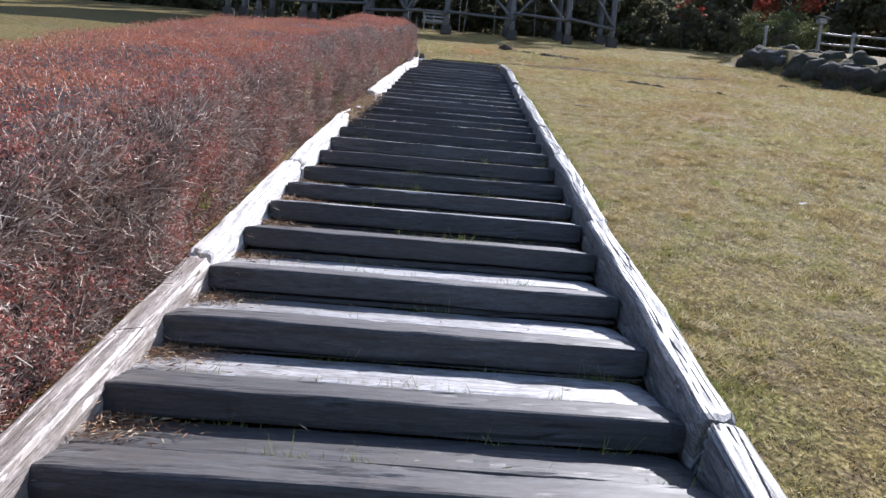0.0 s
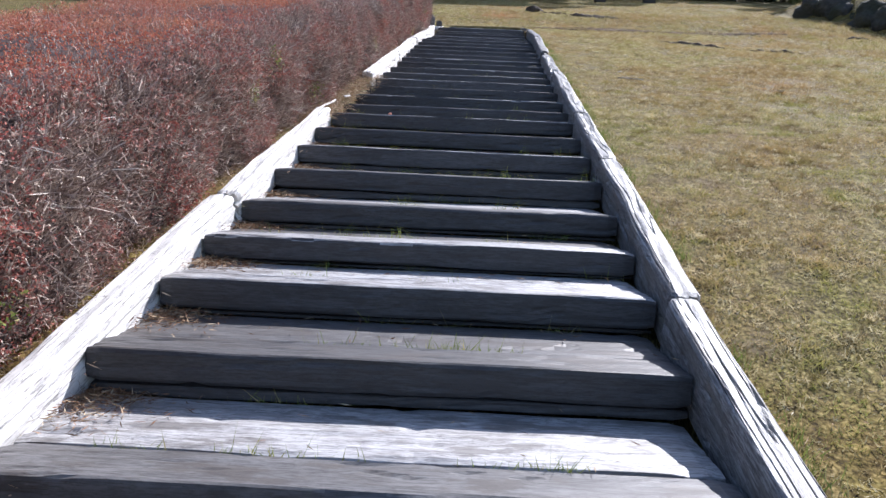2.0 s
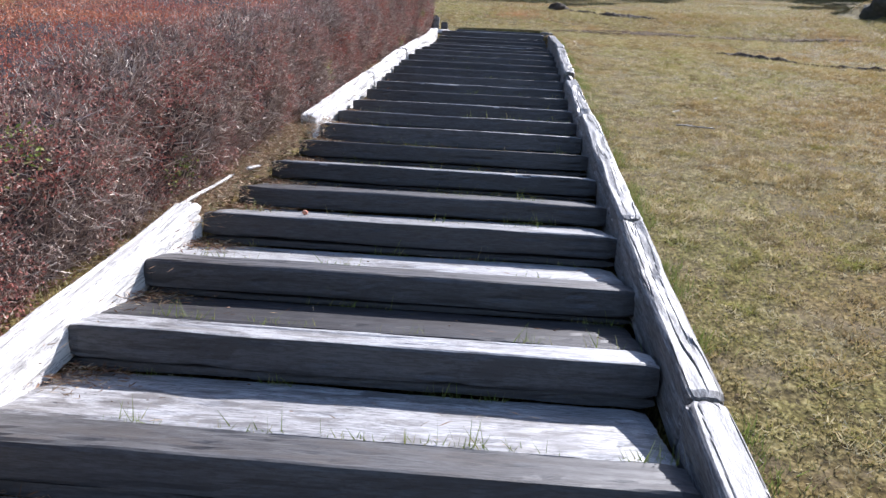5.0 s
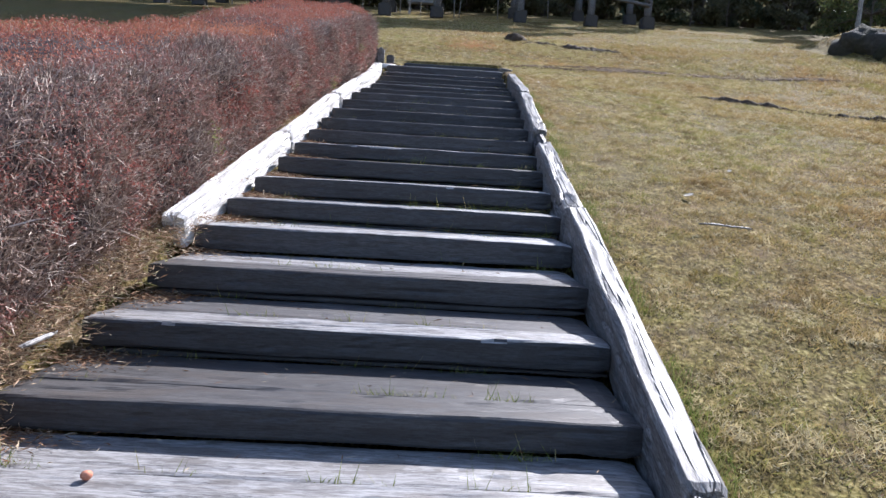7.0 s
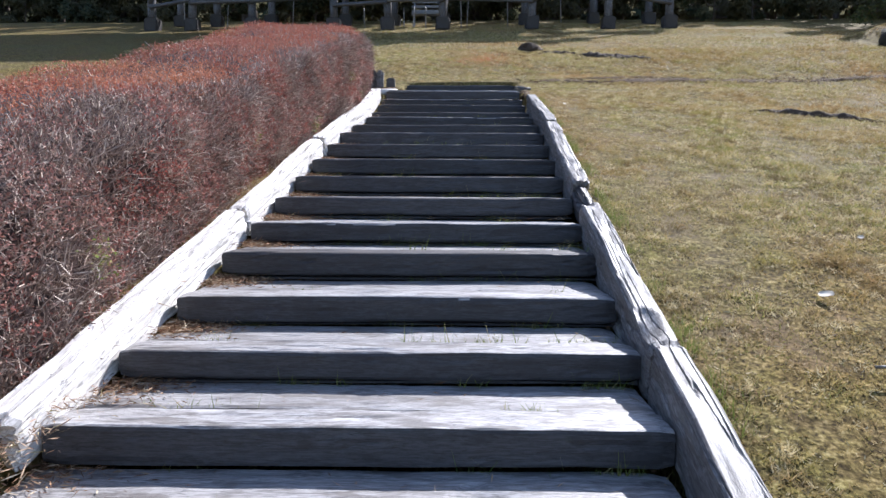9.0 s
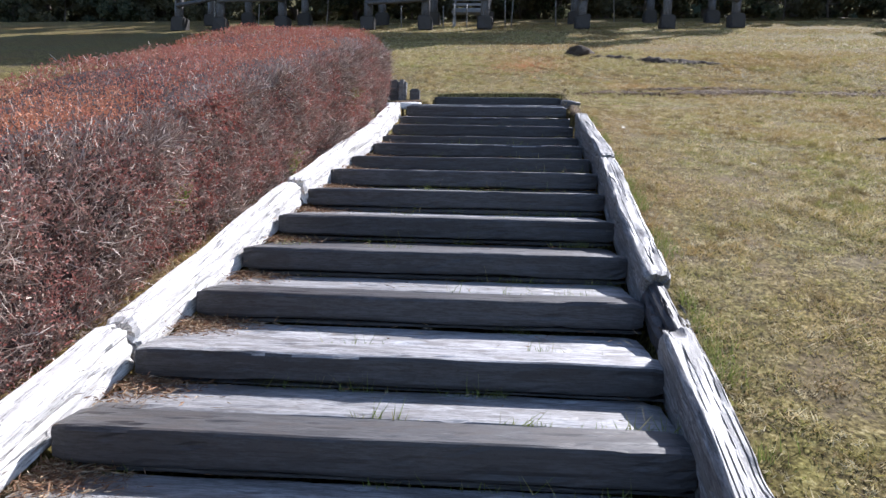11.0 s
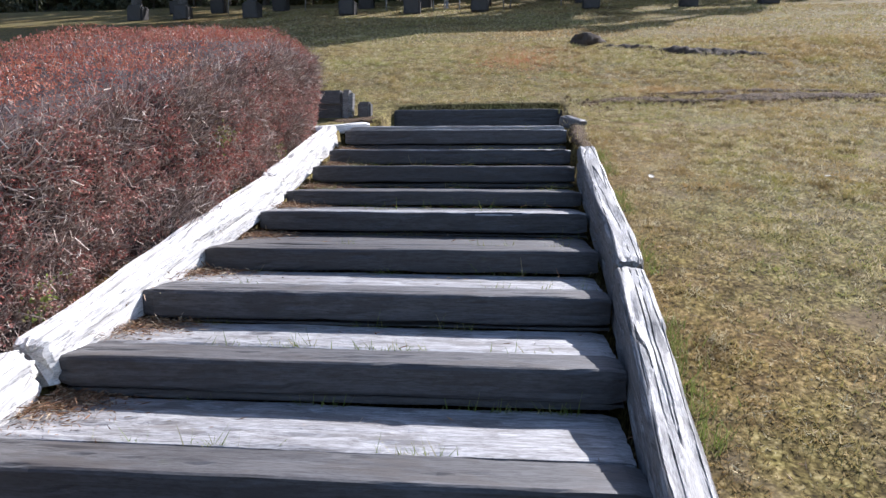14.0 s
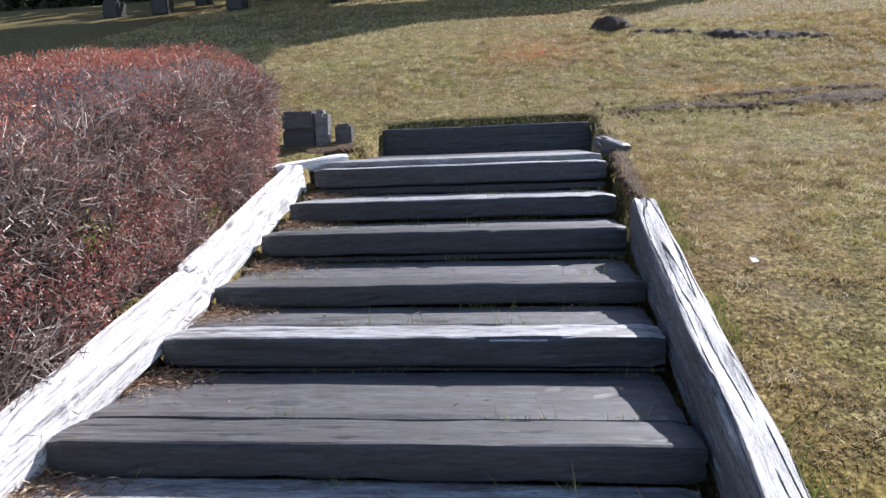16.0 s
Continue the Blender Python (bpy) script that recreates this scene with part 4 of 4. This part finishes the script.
def clods(points, width, n, seed):
    """Loose crumbs of earth strewn along a scar, joined."""
    k = np.random.default_rng(seed)
    base = bmesh.new()
    bmesh.ops.create_icosphere(base, subdivisions=1, radius=1)
    ball = np.array([x.co[:] for x in base.verts])
    tri = np.array([[x.index for x in f.verts] for f in base.faces])
    base.free()
    pts, verts, faces = np.array(points), [], []
    for i in range(n):
        s = k.uniform(0, len(pts) - 1.001)
        u, v = pts[int(s)] + (pts[int(s) + 1] - pts[int(s)]) * (s - int(s)) + k.normal(0, width, 2)
        lump = ball * (1 + 0.35 * k.normal(size=(len(ball), 1))) * k.uniform(0.005, 0.02) * np.array([1, 1, 0.7])
        faces.append(tri + i * len(ball))
        verts.append(lump + np.array(up(u, v, ground_w(u, v) + 0.012)))
    return mesh_of("clods", np.concatenate(verts), np.concatenate(faces), SOIL)


for points, width, n, seed in [([(2.5, 26.6), (3.6, 26.1), (5.0, 25.4)], 0.16, 320, 1), ([(4.6, 18.85), (5.6, 18.6), (6.3, 18.2)], 0.09, 130, 2), ([(6.3, 18.0), (7.3, 17.5)], 0.08, 70, 3), ([(1.9, 22.6), (3.4, 22.8), (5.6, 22.85), (9.0, 23.0)], 0.18, 900, 4)]:
    tagged(new("soil_clods", clods(points, width, n, seed)), "loose crumbs of dark earth along a lawn scar", "soil", kind="stuff")
mound = part("soil_mound", boulder(0.32, 9.1, 0.5), EARTH, None)
mound.matrix_world = Matrix.Translation(up(2.38, 27.2, -0.02)) @ pose(0, 0, 0, 0, 0, 30)
tagged(mound, "small dark mound of earth on the lawn", "mound")


def turf(u, v):
    return np.array([ground_w(a, b) for a, b in zip(u, v)])


def blades(n, u, v, tall, wide, mat, name, label, base=None, lean=0.5):
    """Single grass blades on the turf, leaning each its own way."""
    w = base if base is not None else turf(u, v)
    p = world_of(np.stack([u, v, w - 0.004], 1))
    lean_way = rng.normal(size=(n, 3)) * lean
    lean_way[:, 2] = 1.0
    along = unit(lean_way)
    side = unit(np.cross(along, rng.normal(size=(n, 3))))
    verts = np.stack([p - side * wide[:, None] / 2, p + side * wide[:, None] / 2, p + along * tall[:, None]], 1).reshape(-1, 3)
    ob = new(name, mesh_of(name, verts, np.arange(3 * n).reshape(-1, 3), mat))
    return tagged(ob, label, "grass", kind="stuff")


def clumpy(u, v, keep):
    """Keeps more blades where tufts stand."""
    n = np.array([noise.noise((a * 4.5, b * 4.5, 2.0)) + 0.7 * noise.noise((a * 1.1, b * 1.1, 8.0)) for a, b in zip(u, v)])
    return n, rng.uniform(-0.6, 0.65, len(u)) < n + keep


bu, bv = [], []
for near, far, count in ((0.0, 2.2, 480000), (2.2, 5.0, 330000), (5.0, 11.0, 240000)):
    v = rng.uniform(0.3, 27.5, count)
    bu.append(right_edge(v) + 0.15 + rng.uniform(near, far, count))
    bv.append(v)
bu.append(rng.uniform(-6, 1.78, 190000))
bv.append(rng.uniform(22.7, 27.5, 190000))
bu, bv = np.concatenate(bu), np.concatenate(bv)
dens, keep = clumpy(bu, bv, 0.32)
bu, bv, dens = bu[keep], bv[keep], dens[keep]
far_u, far_v = rng.uniform(-8, 14, 130000), rng.uniform(27.3, 40, 130000)
blades(130000, far_u, far_v, rng.uniform(0.03, 0.07, 130000), rng.uniform(0.012, 0.024, 130000), BLADE, "upper_lawn_grass", "short dry lawn grass below the building", lean=1.3)
coarse = 1 + np.clip(bu - 2.0, 0, 8) / 7 + np.clip(bv - 21.5, 0, 6) / 12
tall = rng.uniform(0.02, 0.055, len(bu)) * (0.7 + 1.1 * np.clip(dens, 0, 1)) * coarse
blades(len(bu), bu, bv, tall, rng.uniform(0.0035, 0.0085, len(bu)) * coarse, BLADE, "lawn_grass", "short dry yellow and green lawn grass", lean=1.3)
v = rng.uniform(0.5, 20, 9000)
u = right_edge(v) + 0.16 + np.abs(rng.normal(0, 0.06, 9000))
clump = np.array([noise.noise((0, b * 2.2, 5.0)) for b in v])
ok = clump > 0.0
u, v = u[ok], v[ok]
blades(len(u), u, v, rng.uniform(0.03, 0.1, len(u)), rng.uniform(0.003, 0.006, len(u)), GREENBLADE, "edge_grass", "longer green grass along the log rail", lean=0.45)
v = np.concatenate([rng.uniform(8.6, 11.6, 5000), rng.uniform(-1, 20, 5000)])
u = left_edge(v) - 0.26 + rng.normal(0, 0.07, 10000)
blades(10000, u, v, rng.uniform(0.03, 0.11, 10000), rng.uniform(0.003, 0.006, 10000), STRAW, "edge_grass", "dry straw grass at the foot of the hedge", lean=0.8)

# dead grass over the torn band above the stairs and along the scars
n = 9000
u = 1.9 + 9.5 * rng.uniform(0, 1, n) ** 1.3
v = np.interp(u, [1.9, 3.4, 5.6, 11.4], [22.65, 22.85, 22.9, 23.1]) + rng.normal(0, 0.22, n)
blades(n, u, v, rng.uniform(0.03, 0.08, n), rng.uniform(0.004, 0.01, n), STRAW, "dead_grass", "brown dead grass on a torn strip of lawn", lean=1.6)

# a patch of orange-brown grass above the stairs
n = 2600
u, v = rng.normal(1.15, 0.38, n), rng.normal(25.6, 0.5, n)
blades(n, u, v, rng.uniform(0.03, 0.07, n), rng.uniform(0.006, 0.013, n), RUSTBLADE, "rust_grass", "patch of orange-brown withered lawn grass", lean=1.3)

# taller tufts where the rail ends at the head of the stairs
n = 420
v = rng.uniform(19.7, 22.2, n)
u = 1.74 + rng.normal(0, 0.06, n)
blades(n, u, v, rng.uniform(0.03, 0.08, n), rng.uniform(0.003, 0.006, n), BLADE, "edge_grass", "tall rough grass at the head of the stairs", lean=0.5)

# tufts and litter on the treads
tu, tv, tw, lu, lv, lw = [], [], [], [], [], []
for i, v in enumerate(NOSES[4:-1], 4):
    run = NOSES[i + 1] - v
    down = math.tan(radians(TILT))
    for _ in range(int(r.integers(5, 12))):
        c = r.uniform(float(left_edge(v)) + 0.2, float(right_edge(v)) - 0.1)
        at = r.choice([0.225, run - 0.05])
        k = int(r.integers(10, 34))
        tu.append(c + r.normal(0, 0.07, k))
        tv.append(v + np.full(k, at) + r.normal(0, 0.008, k))
        tw.append(np.full(k, nose_w(v) - at * down - 0.012))
    k = int(r.integers(350, 950)) * (2 if i > 21 else 1)
    a = np.abs(r.normal(0, 0.15, k))
    b = run - 0.03 - np.minimum(np.abs(r.normal(0, 0.15, k)), run - 0.26)
    lu.append(float(left_edge(v)) + 0.02 + a)
    lv.append(v + b)
    lw.append(nose_w(v) - b * down + 0.001 + r.uniform(0, 0.035, k) * np.exp(-a / 0.2))
    k = int(r.integers(20, 60))
    b = r.uniform(0.22, run - 0.02, k)
    lu.append(r.uniform(float(left_edge(v)), float(right_edge(v)), k))
    lv.append(v + b)
    lw.append(nose_w(v) - b * down + 0.0 + r.uniform(0, 0.004, k))
tu, tv, tw = np.concatenate(tu), np.concatenate(tv), np.concatenate(tw)
blades(len(tu), tu, tv, rng.uniform(0.02, 0.06, len(tu)) * rng.choice([1, 1, 1, 2.2], len(tu)), rng.uniform(0.0025, 0.005, len(tu)), GREENBLADE, "step_grass", "small grass tufts growing between the sleepers", tw, 0.5)
lu, lv, lw = np.concatenate(lu), np.concatenate(lv), np.concatenate(lw)
flat = rng.normal(size=(len(lu), 3)) * np.array([1, 1, 0.25])
q = leaf_quads(world_of(np.stack([lu, lv, lw + 0.006], 1)), unit(flat), rng.uniform(0.015, 0.065, len(lu)), rng.uniform(0.0015, 0.0065, len(lu)))
tagged(new("leaf_litter", mesh_of("leaf_litter", q[0], q[1], DRYLEAF)), "brown dead leaves and needles in the step corners", "leaf litter", kind="stuff")

# straw and dead leaves where the rail is missing
n = 16000
v = np.concatenate([rng.uniform(8.8, 11.6, 13000), rng.uniform(1, 20, 3000)])
u = left_edge(v) - 0.17 + rng.normal(0, 0.11, n)
w = np.array([ground_w(a, b) for a, b in zip(u, v)]) + rng.uniform(0, 0.03, n)
q = leaf_quads(world_of(np.stack([u, v, w], 1)), unit(rng.normal(size=(n, 3)) * np.array([1, 1, 0.35])), rng.uniform(0.015, 0.09, n), rng.uniform(0.0015, 0.006, n))
tagged(new("straw_litter", mesh_of("straw_litter", q[0], q[1], STRAW)), "dry straw and dead leaves beside the hedge foot", "leaf litter", kind="stuff")

# fallen leaves and stalks on the lawn
n = 5000
v = rng.uniform(1, 26, n)
u = right_edge(v) + 0.2 + 9 * rng.uniform(0, 1, n) ** 1.5
w = np.array([ground_w(a, b) for a, b in zip(u, v)]) + 0.018
q = leaf_quads(world_of(np.stack([u, v, w], 1)), unit(rng.normal(size=(n, 3)) * np.array([1, 1, 0.3])), rng.uniform(0.012, 0.05, n), rng.uniform(0.002, 0.006, n))
tagged(new("fallen_leaves", mesh_of("fallen_leaves", q[0], q[1], STRAW)), "pale dead stalks and small dry leaves scattered on the lawn", "fallen leaves", kind="stuff")


def big_leaf(u, v, size, seed):
    """A curled dry leaf lying on the grass."""
    bm = bmesh.new()
    grid = [[None] * 5 for _ in range(7)]
    for i in range(7):
        s = i / 6
        wide = size * 0.42 * math.sin(math.pi * (0.06 + 0.9 * s)) ** 0.8
        for j in range(5):
            t = j / 2 - 1
            grid[i][j] = bm.verts.new(((s - 0.5) * size, t * wide, size * 0.08 * t * t + size * 0.05 * math.sin(3 * s + seed)))
    for i in range(6):
        for j in range(4):
            bm.faces.new((grid[i][j], grid[i + 1][j], grid[i + 1][j + 1], grid[i][j + 1]))
    ob = part("fallen_leaf", bm, PALELEAF, None)
    ob.matrix_world = Matrix.Translation(up(u, v, ground_w(u, v) + 0.035)) @ pose(0, 0, 0, TILT) @ pose(0, 0, 0, -14, 8, seed * 60)
    ob.modifiers.new("thick", "SOLIDIFY").thickness = 0.002
    tagged(ob, "curled pale dry leaf lying on the lawn", "leaf", "fallen leaves on the lawn")


for k, (u, v, size) in enumerate([(4.3, 11.3, 0.13), (2.45, 12.53, 0.08), (3.1, 13.4, 0.04), (2.05, 18.93, 0.05), (2.9, 17.3, 0.06), (3.3, 19.0, 0.08), (4.6, 7.2, 0.1), (3.4, 6.1, 0.08)]):
    big_leaf(u, v, size, k + 1)


# small things on the steps
def fruit(u, v, w, size):
    bm = bmesh.new()
    bmesh.ops.create_uvsphere(bm, u_segments=14, v_segments=10, radius=size)
    for x in bm.verts:
        x.co.z *= 0.85
        x.co += Vector(noise.noise_vector(x.co * 40)) * size * 0.12
    for f in bm.faces:
        f.smooth = True
    ob = part("fallen_fruit", bm, speckled("dried fruit skin", (0.4, 0.14, 0.09), (0.6, 0.3, 0.2), 60.0, relief=0.002), None)
    ob.matrix_world = Matrix.Translation(up(u, v, w))
    tagged(ob, "small shrivelled reddish fruit lying on a tread", "fruit")


fruit(-0.57, 9.12, nose_w(9) - 0.016, 0.019)

twig = empty("fallen_stick", up(2.45, 11.75, ground_w(2.45, 11.75) + 0.03), "thin pale broken stick lying on the lawn", "stick")
a, b = up(2.27, 11.77, 0.03), up(2.62, 11.74, 0.035)
stick("stem", a, b, 0.007, PALE, twig, 5)
